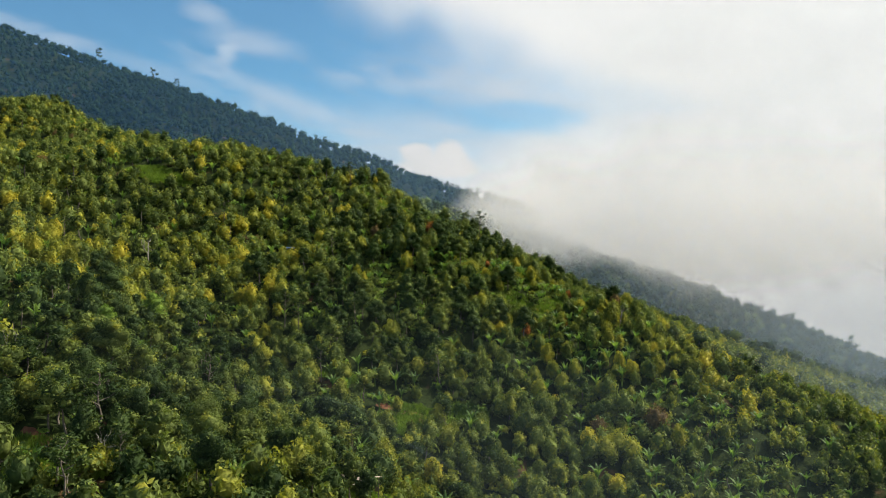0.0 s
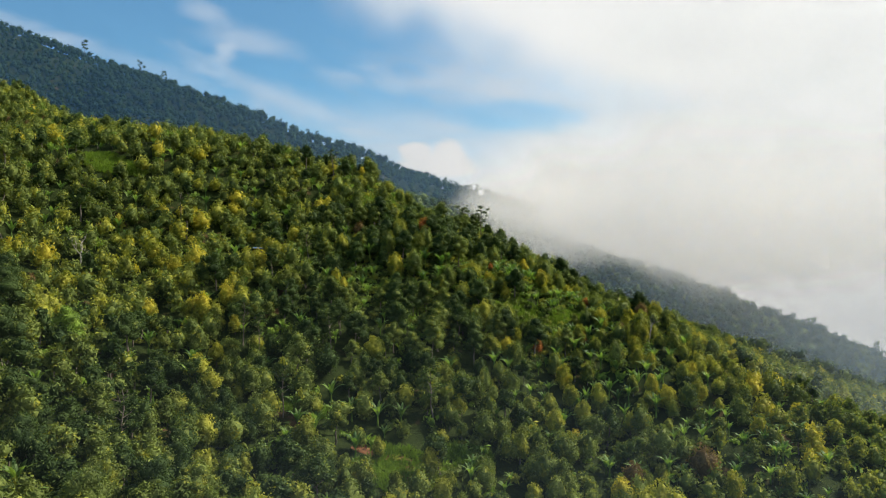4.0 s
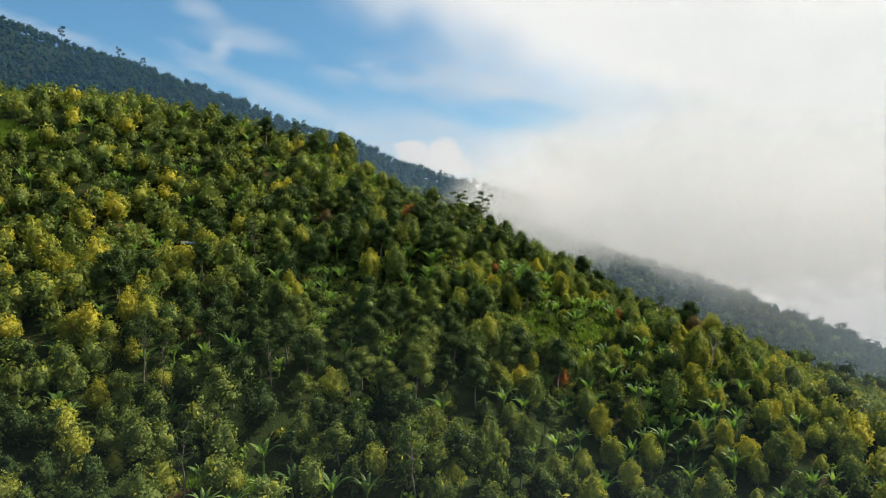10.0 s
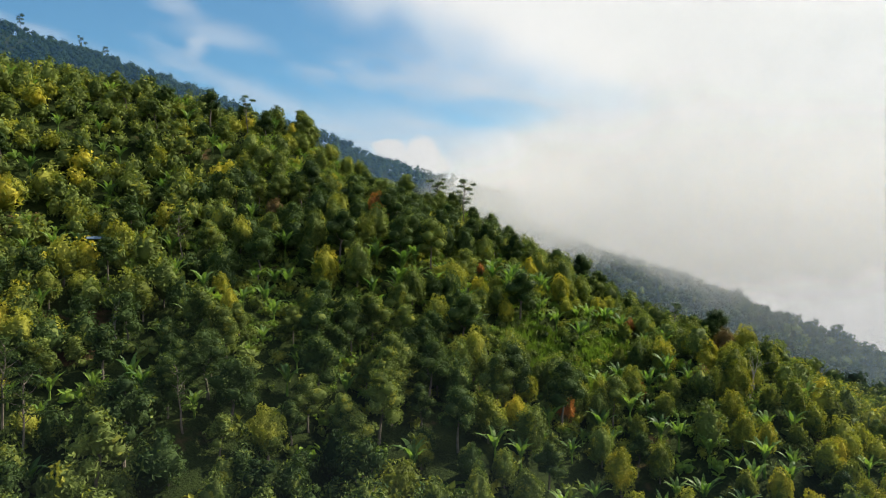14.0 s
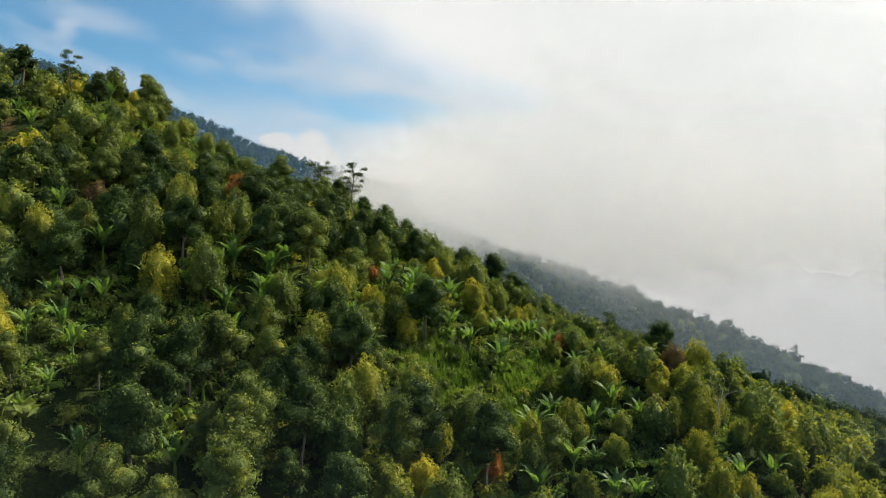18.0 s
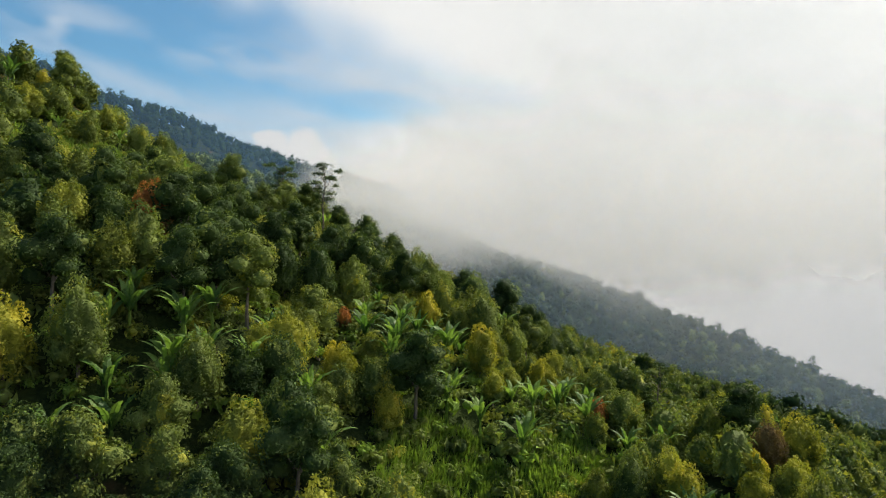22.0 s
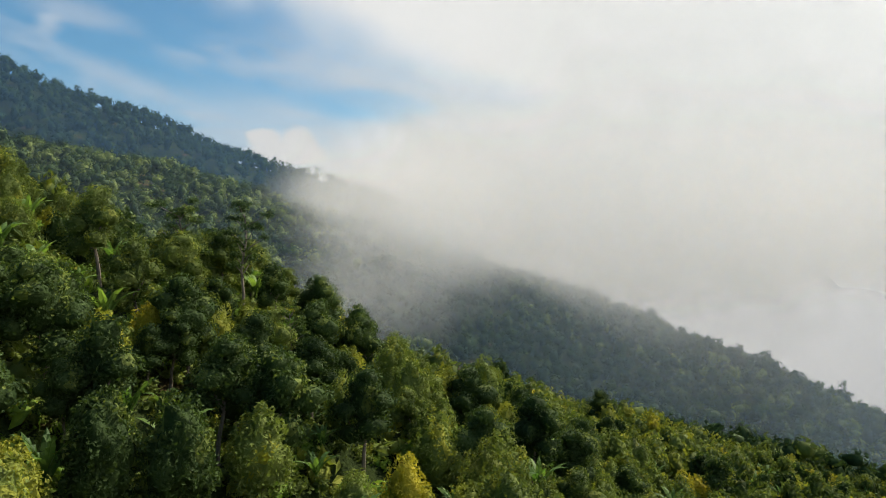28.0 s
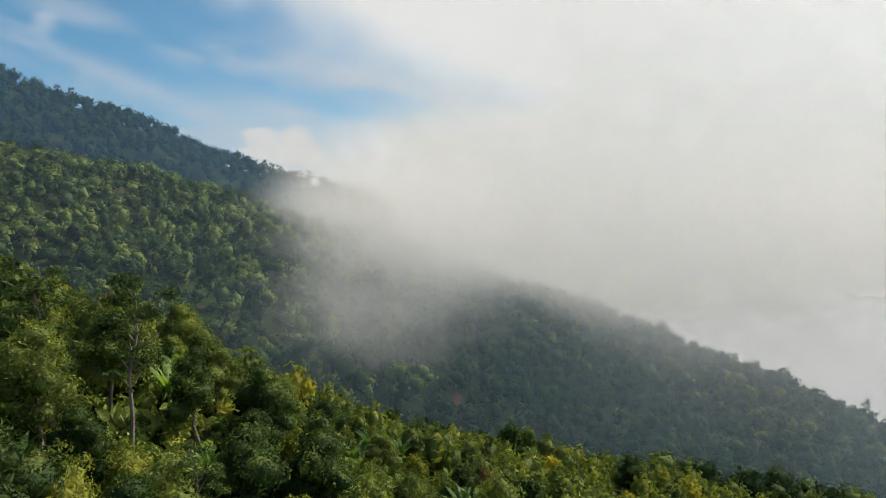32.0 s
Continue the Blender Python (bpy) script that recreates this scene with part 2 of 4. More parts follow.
GROUND = rough_material("grassy_soil", (0.013, 0.021, 0.007), (0.038, 0.054, 0.014), 0.25, 0.95, (0.10, 0.06, 0.03), 0.5)
BARK = rough_material("bark", (0.09, 0.075, 0.06), (0.22, 0.19, 0.16), 1.2, 0.9, None, 0.03)
PALE_BARK = rough_material("pale_bark", (0.2, 0.18, 0.15), (0.36, 0.33, 0.29), 1.2, 0.85, None, 0.02)
LEAF = {
    # leaves of the distant hills, darkened in colour for cloud shadow
    "far": leaf_material("shaded_far_leaf", (0.022, 0.042, 0.020), (0.044, 0.074, 0.030), None, 0.2, 0.9, 0.0),
    "green": leaf_material("clove_leaf", (0.041, 0.066, 0.019), (0.190, 0.234, 0.060)),
    "dark": leaf_material("dark_leaf", (0.021, 0.041, 0.015), (0.068, 0.105, 0.032)),
    "olive": leaf_material("olive_leaf", (0.075, 0.096, 0.020), (0.255, 0.285, 0.056), (0.335, 0.330, 0.050)),
    "yellow": leaf_material("yellow_flush_leaf", (0.130, 0.150, 0.022), (0.365, 0.350, 0.046), (0.480, 0.405, 0.050)),
    "fresh": leaf_material("fresh_leaf", (0.085, 0.150, 0.030), (0.240, 0.345, 0.062)),
    "rust": leaf_material("rust_leaf", (0.19, 0.085, 0.030), (0.46, 0.19, 0.055)),
    "brown": leaf_material("brown_leaf", (0.085, 0.066, 0.032), (0.200, 0.135, 0.060)),
    "banana": leaf_material("banana_leaf", (0.055, 0.118, 0.030), (0.235, 0.345, 0.085), None, 0.45, 0.5, 0.2, 0.05, 0.0),
    "grass": leaf_material("grass_blade", (0.080, 0.140, 0.024), (0.195, 0.285, 0.050), None, 0.3, 0.6, 0.1, 0.3, 0.0),
}

# ---- terrain ----
def soft_plus(v, w):
    return w * np.logaddexp(0, v / w)


KNOLLS = ((-48, 204, 22, -5.5), (-22, 246, 14, 5), (14, 244, 9, 4), (22, 190, 9, -4), (27, 163, 10, -4.5), (49, 193, 9, 4), (69, 169, 9, -4), (0, 203, 8, 2.5), (-8, 208, 8, 2.5), (-46, 106, 14, -3))


def lumps(x, y):
    """Gullies and terraces on the slopes."""
    return (1.5 * np.sin(x * 0.062 + 0.9 * np.sin(y * 0.041)) * np.sin(y * 0.055 + 1.3)
            + sum(h * np.exp(-((x - a) ** 2 + (y - b) ** 2) / r ** 2) for a, b, r, h in KNOLLS)
            + 0.7 * np.sin(x * 0.17 + y * 0.11) * np.sin(y * 0.19 - x * 0.05 + 0.7) + 0.35 * np.sin(x * 0.43 - y * 0.31))


def near_hill(x, y):
    """The spur under the plantation: falls to the valley side, breaks off behind its crest."""
    u = np.clip(x, -200, 170) / 100
    d = 219.0 - 75.4 * u - y
    back = soft_plus(y - (264.4 + 46.4 * u - 1.5 * u * u), 8)
    start = 96 + 12 * np.clip((-x - 12) / 20, 0, 1)
    foot = soft_plus(d - start, 12) - soft_plus(d - start - 55, 12)
    return (65.5 - 60.3 * u + 16.2 * u * u - 4.2 * u ** 3 - (0.549 - 0.054 * u + 0.162 * u * u) * soft_plus(d, 12) + 0.85 * foot
            + 0.054 * soft_plus(-d, 12) - (0.477 - 0.107 * u) * back - 0.3 * np.clip(x - 170, 0, None))


def mid_hill(x, y):
    """The second hill, whose ridge drops towards the valley."""
    u = np.clip(x, -500, 420) / 100
    up, un = np.clip(u, 0, 9), np.clip(u, -5, 0)
    d = 515.9 + 11.1 * u - 13.6 * up * up - y
    return 88.5 - 25.4 * u - 4.0 * up * up - 5.4 * un * un - 0.334 * soft_plus(d, 15) - 0.5 * soft_plus(y - 560, 12) - 0.5 * up


def far_hill(x, y):
    """The mountain at the back."""
    u = np.clip(x, -900, 500) / 100
    un = np.clip(u, -4, 0)
    d = 680.6 + 16.2 * u + 18.8 * un * un - y
    return 125.9 - 34.6 * u + 1.7 * un * un + 16.0 * np.clip(u, 0, 0.8) ** 2 - 110 * np.clip(u - 0.8, 0, 1.5) - 0.55 * soft_plus(d, 18) - 0.4 * soft_plus(-d, 18)


def height(x, y):
    x, y = np.asarray(x, float), np.asarray(y, float)
    w = 5.0
    h = w * np.log(np.exp(near_hill(x, y) / w) + np.exp(mid_hill(x, y) / w) + np.exp(far_hill(x, y) / w) + math.exp(-140 / w))
    return h + lumps(x, y) * np.exp(-((np.clip(np.abs(x) - 300, 0, None)) / 200) ** 2)


def mesh_from(name, verts, tris, mats, index=None, smooth=False):
    me = bpy.data.meshes.new(name)
    n, m = len(verts), len(tris)
    me.vertices.add(n)
    me.loops.add(m * 3)
    me.polygons.add(m)
    me.vertices.foreach_set("co", np.ascontiguousarray(verts, np.float32).ravel())
    me.loops.foreach_set("vertex_index", np.ascontiguousarray(tris, np.int32).ravel())
    me.polygons.foreach_set("loop_start", np.arange(0, m * 3, 3, dtype=np.int32))
    if index is not None:
        me.polygons.foreach_set("material_index", np.ascontiguousarray(index, np.int32))
    me.polygons.foreach_set("use_smooth", np.broadcast_to(smooth, m).copy())
    for k in mats:
        me.materials.append(k)
    me.update(calc_edges=True)
    return me


def axis(fine_lo, fine_hi, step, far):
    inner = list(np.arange(fine_lo, fine_hi + 1, step))
    out, s, v = [], step, fine_hi
    while v < far:
        s *= 1.25
        v += s
        out.append(v)
    lo, s, v = [], step, fine_lo
    while v > -far:
        s *= 1.25
        v -= s
        lo.append(v)
    return np.array(lo[::-1] + inner + out)


def build_ground():
    gx, gy = axis(-260, 300, 3.5, 4300), axis(60, 700, 3.5, 4300)
    X, Y = np.meshgrid(gx, gy)
    Z = height(X, Y)
    nx, ny = len(gx), len(gy)
    i = (np.arange(ny - 1)[:, None] * nx + np.arange(nx - 1)[None, :]).ravel()
    tris = np.concatenate([np.stack([i, i + 1, i + nx + 1], 1), np.stack([i, i + nx + 1, i + nx], 1)])
    me = mesh_from("ground", np.stack([X.ravel(), Y.ravel(), Z.ravel()], 1), tris, [GROUND], None, True)
    tagged(new("ground", me), "steep grassy hillside soil under the plantation", "ground", kind="structure")


build_ground()

# ---- plants: shapes ----
RNG = np.random.default_rng(7)
PHI = (1 + 5 ** 0.5) / 2
ICO_V = np.array([(-1, PHI, 0), (1, PHI, 0), (-1, -PHI, 0), (1, -PHI, 0), (0, -1, PHI), (0, 1, PHI), (0, -1, -PHI), (0, 1, -PHI),
                  (PHI, 0, -1), (PHI, 0, 1), (-PHI, 0, -1), (-PHI, 0, 1)]) / math.hypot(1, PHI)


def hull_faces(v):
    """Triangles of the icosahedron: all triples of mutually near corners."""
    out = []
    for a in range(12):
        for b in range(a + 1, 12):
            for c in range(b + 1, 12):
                if max(np.linalg.norm(v[a] - v[b]), np.linalg.norm(v[b] - v[c]), np.linalg.norm(v[a] - v[c])) < 1.1:
                    n = np.cross(v[b] - v[a], v[c] - v[a])
                    out.append((a, b, c) if n @ (v[a] + v[b] + v[c]) > 0 else (a, c, b))
    return np.array(out)


def split_faces(v, f):
    """Each triangle into four, the new corners pushed out to the unit sphere."""
    v, made, out = [tuple(p) for p in v], {}, []

    def middle(a, b):
        key = (min(a, b), max(a, b))
        if key not in made:
            p = np.array(v[a]) + np.array(v[b])
            made[key] = len(v)
            v.append(tuple(p / np.linalg.norm(p)))
        return made[key]

    for a, b, c in f:
        ab, bc, ca = middle(a, b), middle(b, c), middle(c, a)
        out += [(a, ab, ca), (b, bc, ab), (c, ca, bc), (ab, bc, ca)]
    return np.array(v), np.array(out)


BALLS = [(ICO_V, hull_faces(ICO_V))]
for _ in range(3):
    BALLS.append(split_faces(*BALLS[-1]))


def unit(v):
    return v / np.maximum(np.linalg.norm(v, axis=-1, keepdims=True), 1e-9)


def join(parts):
    vs, fs, n = [], [], 0
    for v, f in parts:
        vs.append(v)
        fs.append(f + n)
        n += len(v)
    return np.concatenate(vs), np.concatenate(fs)


def kites(points, normals, length, width, rng):
    """One folded pointed leaf spray at each point."""
    n = len(points)
    t = unit(np.cross(normals, rng.normal(size=(n, 3))))
    s = np.cross(normals, t)
    L = (length * rng.uniform(0.7, 1.3, n))[:, None]
    W = (width * rng.uniform(0.7, 1.3, n))[:, None]
    fold = (0.25 * rng.uniform(0.3, 1.0, n))[:, None] * W
    v = np.stack([points - t * L * 0.5, points + s * W * 0.5 + normals * fold - t * L * 0.05, points + t * L * 0.5 - normals * fold * 0.6,
                  points - s * W * 0.5 + normals * fold - t * L * 0.05], 1).reshape(-1, 3)
    b = np.arange(n)[:, None] * 4
    f = np.concatenate([b + np.array([[0, 1, 2]]), b + np.array([[0, 2, 3]])])
    return v, f


def leafy_dome(rng, centre, R, H, ball, clumps, amp, taper=0.0, core=0.78):
    """A leafy mass, R wide and 2 H high: an egg whose outside swells into rounded clumps with creases between them.
    Gives its shady inside, as a mesh, and the outside on which the leaves stand."""
    i = np.arange(clumps) + 0.5
    az, cz = i * 2.39996 + rng.uniform(-0.5, 0.5, clumps), 1 - 2 * i / clumps
    cd = unit(np.stack([np.cos(az) * np.sqrt(1 - cz * cz), np.sin(az) * np.sqrt(1 - cz * cz), cz], 1) + rng.normal(size=(clumps, 3)) * 0.15)
    size = math.sqrt(4 / clumps) * rng.uniform(0.8, 1.5, clumps)
    lift = rng.uniform(0.6, 1.3, clumps)

    def surface(d, shrink):
        ang = np.arccos(np.clip(d @ cd.T, -1, 1)) / size
        swell = (lift * np.sqrt(np.clip(1 - ang * ang, 0, 1))).max(1)
        r = ((1 - amp) + amp * swell) * shrink
        w = 1 - taper * d[:, 2]
        return np.stack([d[:, 0] * R * w, d[:, 1] * R * w, d[:, 2] * H], 1) * r[:, None] + np.asarray(centre)

    d, f = BALLS[ball]
    fine = BALLS[min(3, ball + 1)]
    return (surface(d, core), f), (surface(fine[0], 1.0), fine[1])


def leafy(domes, leaves, length, width, rng, deep=1.0, loose=0.55):
    """Sprays of leaves standing in a loose shell on the outside of leafy masses."""
    v, f = join([outside for inside, outside in domes])
    a, b, c = v[f[:, 0]], v[f[:, 1]], v[f[:, 2]]
    n = np.cross(b - a, c - a)
    area = np.linalg.norm(n, axis=1)
    n = n / np.maximum(area, 1e-9)[:, None]
    weight = area * np.clip(1.1 + n[:, 2], 0.12, 1.5)
    pick = rng.choice(len(f), leaves, p=weight / weight.sum())
    u, t = rng.random(leaves), rng.random(leaves)
    u, t = np.where(u + t > 1, 1 - u, u)[:, None], np.where(u + t > 1, 1 - t, t)[:, None]
    pts = a[pick] * (1 - u - t) + b[pick] * u + c[pick] * t + n[pick] * (length * (0.3 - deep * rng.random(leaves) ** 1.5))[:, None]
    nrm = unit(n[pick] + rng.normal(size=(leaves, 3)) * loose + np.array([0, 0, 0.15]))
    return join([kites(pts, nrm, length, width, rng)] + [inside for inside, outside in domes])


def tube(path, radii, sides=6):
    path = np.asarray(path, float)
    rings = []
    for i, p in enumerate(path):
        t = unit(path[min(i + 1, len(path) - 1)] - path[max(i - 1, 0)])
        a = unit(np.cross(t, (0.3, 1, 0.1)))
        b = np.cross(t, a)
        ang = np.arange(sides) * 2 * math.pi / sides
        rings.append(p + radii[i] * (np.cos(ang)[:, None] * a + np.sin(ang)[:, None] * b))
    v = np.concatenate(rings)
    f = []
    for i in range(len(path) - 1):
        for j in range(sides):
            a, b = i * sides + j, i * sides + (j + 1) % sides
            f += [(a, b, b + sides), (a, b + sides, a + sides)]
    return v, np.array(f)


def bent(a, b, n, wob, rng):
    t = np.linspace(0, 1, n)[:, None]
    p = np.asarray(a) * (1 - t) + np.asarray(b) * t
    p[1:-1] += rng.normal(size=(n - 2, 3)) * wob
    return p


def clove_shape(rng, leaves, length, ball, clumps):
    """Dense dome or cone, foliage almost to the ground. Height about 6, radius about 1.8."""
    H, R = rng.uniform(4.3, 6.0), rng.uniform(1.55, 2.15)
    lean = rng.normal(size=2) * 0.2
    domes = [leafy_dome(rng, (lean[0] * 0.6, lean[1] * 0.6, 0.35 + H * 0.47), R, H * 0.5, ball, clumps, 0.42, rng.uniform(0.02, 0.36))]
    for k in range(int(rng.integers(1, 4))):                   # a side bough or a second leader
        a = rng.uniform(0, 6.28)
        h = rng.uniform(0.3, 0.62)
        domes.append(leafy_dome(rng, (math.cos(a) * R * 0.5, math.sin(a) * R * 0.5, H * h), R * rng.uniform(0.5, 0.7), H * rng.uniform(0.18, 0.3), max(0, ball - 1), max(5, clumps // 2), 0.42, 0.2))
    crown = leafy(domes, leaves, length, length * 0.5, rng)
    trunk = tube(bent((0, 0, -0.5), (lean[0] * 0.6, lean[1] * 0.6, H * 0.75), 4, 0.05, rng), (0.13, 0.11, 0.08, 0.04))
    return trunk, crown


def broadleaf_shape(rng, leaves, length, ball, boughs):
    """Round-headed forest tree on a clear stem. Height about 8."""
    H, R = rng.uniform(6.8, 9.0), rng.uniform(2.2, 3.0)
    base = H * rng.uniform(0.2, 0.34)
    domes, trunks = [], []
    top = np.array([*(rng.normal(size=2) * 0.4), base + (H - base) * 0.35])
    trunks.append(tube(bent((0, 0, -0.6), top, 5, 0.12, rng), (0.22, 0.18, 0.15, 0.12, 0.09)))
    for i in range(boughs):
        a = i * 2.4 + rng.uniform(-0.5, 0.5)
        t = (i + 0.6) / boughs
        rad = R * (0.55 if t < 0.8 else 0.25) * math.sqrt(max(0.1, 1 - (1.7 * t - 0.7) ** 2)) * rng.uniform(0.8, 1.15)
        br = R * rng.uniform(0.48, 0.68) * (1.0 if t < 0.8 else 0.85)
        p = np.array([math.cos(a) * rad + top[0], math.sin(a) * rad + top[1], base + 0.5 + (H - base - 1.5) * t])
        domes.append(leafy_dome(rng, p, br, br * 0.78, ball, 14, 0.42, 0.0, 0.72))
        trunks.append(tube(bent(top * rng.uniform(0.7, 1.0), p, 3, 0.1, rng), (0.09, 0.06, 0.03), 5))
    domes.append(leafy_dome(rng, (top[0], top[1], base + (H - base) * 0.5), R * 0.62, (H - base) * 0.36, ball, 14, 0.4, 0.0, 0.72))
    return join(trunks), leafy(domes, leaves, length, length * 0.55, rng, 1.1, 0.5)


def umbrella_shape(rng, leaves, length, ball, tiers):
    """Tall thin stem with flat airy tiers of fine leaves. Height about 12."""
    H = rng.uniform(10, 12.5)
    top = np.array([*(rng.normal(size=2) * 0.7), H * 0.9])
    trunks = [tube(bent((0, 0, -0.6), top, 6, 0.18, rng), (0.2, 0.17, 0.14, 0.11, 0.08, 0.04))]
    domes = []
    for i in range(tiers):
        t = 0.52 + 0.48 * (i + 0.5) / tiers
        a = i * 2.4 + rng.uniform(-0.5, 0.5)
        rad = rng.uniform(0.7, 2.3) * (1.35 - 0.45 * t)
        p = np.array([top[0] * t + math.cos(a) * rad, top[1] * t + math.sin(a) * rad, H * t])
        br = rng.uniform(0.75, 1.35)
        domes.append(leafy_dome(rng, p, br, br * 0.36, ball, 7, 0.6, 0.0, 0.45))
        trunks.append(tube(bent((top[0] * (t - 0.1), top[1] * (t - 0.1), H * (t - 0.1)), p, 3, 0.1, rng), (0.07, 0.045, 0.02), 5))
    return join(trunks), leafy(domes, leaves, length, length * 0.45, rng, 1.6, 0.7)


def bare_shape(rng):
    """Leafless grey tree with forking limbs. Height about 8."""
    parts = []

    def limb(a, d, length, rad, depth):
        b = a + d * length
        parts.append(tube(bent(a, b, 4, length * 0.04, rng), np.linspace(rad, rad * 0.55, 4), 5))
        if depth:
            for _ in range(3 if depth > 1 else 2):
                nd = unit(d + rng.normal(size=3) * 0.55 + np.array([0, 0, 0.12]))
                limb(a + (b - a) * rng.uniform(0.5, 1.0), nd, length * rng.uniform(0.5, 0.72), rad * 0.5, depth - 1)
    limb(np.array([0, 0, -0.5]), unit(np.array([0.05, 0.02, 1])), 4.6, 0.16, 3)
    return join(parts)


def banana_leaf(rng, length, droop, width, cuts=True):
    """One arching blade with a folded midrib and torn edges, growing along +x from the origin."""
    n = 8
    t = np.linspace(0, 1, n)
    ang = 1.3 - droop * t ** 1.5
    step = length / (n - 1)
    x = np.concatenate([[0], np.cumsum(np.cos(ang[:-1]) * step)])
    z = np.concatenate([[0], np.cumsum(np.sin(ang[:-1]) * step)])
    w = width * np.array([0.06, 0.55, 0.9, 1.0, 0.97, 0.85, 0.58, 0.05]) * 0.5
    v, f = [], []
    for side in (1, -1):
        for i in range(n - 1):
            gap = rng.uniform(0.0, 0.16) if cuts and rng.random() < 0.5 else 0.0
            sag = -0.22 * rng.uniform(0.6, 1.6)
            b = len(v)
            v += [(x[i], 0, z[i]), (x[i + 1], 0, z[i + 1]),
                  (x[i + 1] + 0.03 - gap, side * w[i + 1], z[i + 1] + sag * w[i + 1]), (x[i] + 0.03 + gap * 0.5, side * w[i] * (1 - gap), z[i] + sag * w[i])]
            f += [(b, b + 1, b + 2), (b, b + 2, b + 3)] if side == 1 else [(b, b + 2, b + 1), (b, b + 3, b + 2)]
    rib = tube(np.stack([x, np.zeros(n), z - 0.015], 1), np.linspace(0.035, 0.008, n), 4)
    return join([(np.array(v), np.array(f)), rib])


def turn_z(v, a, tilt=0.0):
    v = v @ np.array(Matrix.Rotation(tilt, 3, "Y")).T
    return v @ np.array(Matrix.Rotation(a, 3, "Z")).T


def banana_plan(rng):
    """Stem height and, blade by blade: turn, tilt, kind."""
    k = rng.integers(7, 10)
    return rng.uniform(0.9, 1.9), [(i * 2.39 + rng.uniform(-0.3, 0.3), rng.uniform(-0.2, 0.22), int(rng.integers(0, 5))) for i in range(k)]


def bush_shape(rng, leaves, length):
    domes = [leafy_dome(rng, (*(rng.normal(size=2) * 0.4), 0.35), rng.uniform(0.45, 0.7), rng.uniform(0.4, 0.6), 0, 6, 0.4, 0.0, 0.55) for _ in range(3)]
    return leafy(domes, leaves, length, length * 0.5, rng)


def tuft_shape(rng, blades):
    a = rng.uniform(0, 2 * math.pi, blades)
    r = rng.uniform(0, 0.55, blades)
    base = np.stack([np.cos(a) * r, np.sin(a) * r, np.full(blades, -0.05)], 1)
    d = np.stack([np.cos(a), np.sin(a), np.zeros(blades)], 1) * rng.uniform(0.1, 0.45, (blades, 1)) + np.array([0, 0, 1]) * rng.uniform(0.35, 0.8, (blades, 1))
    s = np.stack([-np.sin(a), np.cos(a), np.zeros(blades)], 1) * 0.075
    v = np.stack([base - s, base + s, base + d], 1).reshape(-1, 3)
    return v, np.arange(blades * 3).reshape(-1, 3)


def place(v, x, y, z, s, a):
    c, sn = math.cos(a) * s, math.sin(a) * s
    return np.stack([v[:, 0] * c - v[:, 1] * sn + x, v[:, 0] * sn + v[:, 1] * c + y, v[:, 2] * s + z], 1)


def is_mass(shape):
    """Which faces belong to the rounded masses, not to single leaves."""
    v, f = shape
    return np.bincount(f.ravel(), minlength=len(v))[f[:, 0]] > 3


class Heap:
    """Collects many plants into one mesh."""
    def __init__(self, mats):
        self.v, self.f, self.m, self.s, self.n, self.mats, self.known = [], [], [], [], 0, mats, {}

    def add(self, shape, m, x, y, z, s, a):
        v, f = shape
        if id(shape) not in self.known:
            self.known[id(shape)] = is_mass(shape)
        self.v.append(place(v, x, y, z, s, a).astype(np.float32))
        self.f.append((f + self.n).astype(np.int32))
        self.m.append(np.full(len(f), m, np.int32) if np.isscalar(m) else m)
        self.s.append(self.known[id(shape)])
        self.n += len(v)

    def link(self, name, label, category):
        if self.v:
            me = mesh_from(name, np.concatenate(self.v), np.concatenate(self.f), self.mats, np.concatenate(self.m), np.concatenate(self.s))
            tagged(new(name, me), label, category, kind="stuff")


# ---- plants: where they stand ----
CLEARINGS = [(21.5, 190.8, 3.5, 2.2), (17, 194.5, 3, 2.5), (25, 193.5, 6.5, 4.5), (20, 198.5, 4, 2.5), (31, 199, 4, 3), (-4, 143, 6, 3), (-6.5, 138.5, 5.5, 3), (5, 147, 4, 2.5), (-8, 235.5, 8, 5), (-17, 232, 7, 4), (-85, 215, 9, 4), (-22, 150, 4, 2), (-45, 83, 6, 3.5), (-13, 94, 8, 4), (-41.8, 195, 1.8, 2.6)]


def open_ground(x, y):
    return any(((x - cx) / a) ** 2 + ((y - cy) / b) ** 2 < 1 for cx, cy, a, b in CLEARINGS)


def patchy(x, y, k, seed):
    return noise.noise(Vector((x * k + seed, y * k - seed * 2.3, seed * 0.7)))


def part(name, shape_or_mesh, mats, parent, label=""):
    me = shape_or_mesh if isinstance(shape_or_mesh, bpy.types.Mesh) else mesh_from(name, *shape_or_mesh, mats)
    ob = new(name, me)
    ob.parent = parent
    if label:
        ob["label"] = label
    return ob

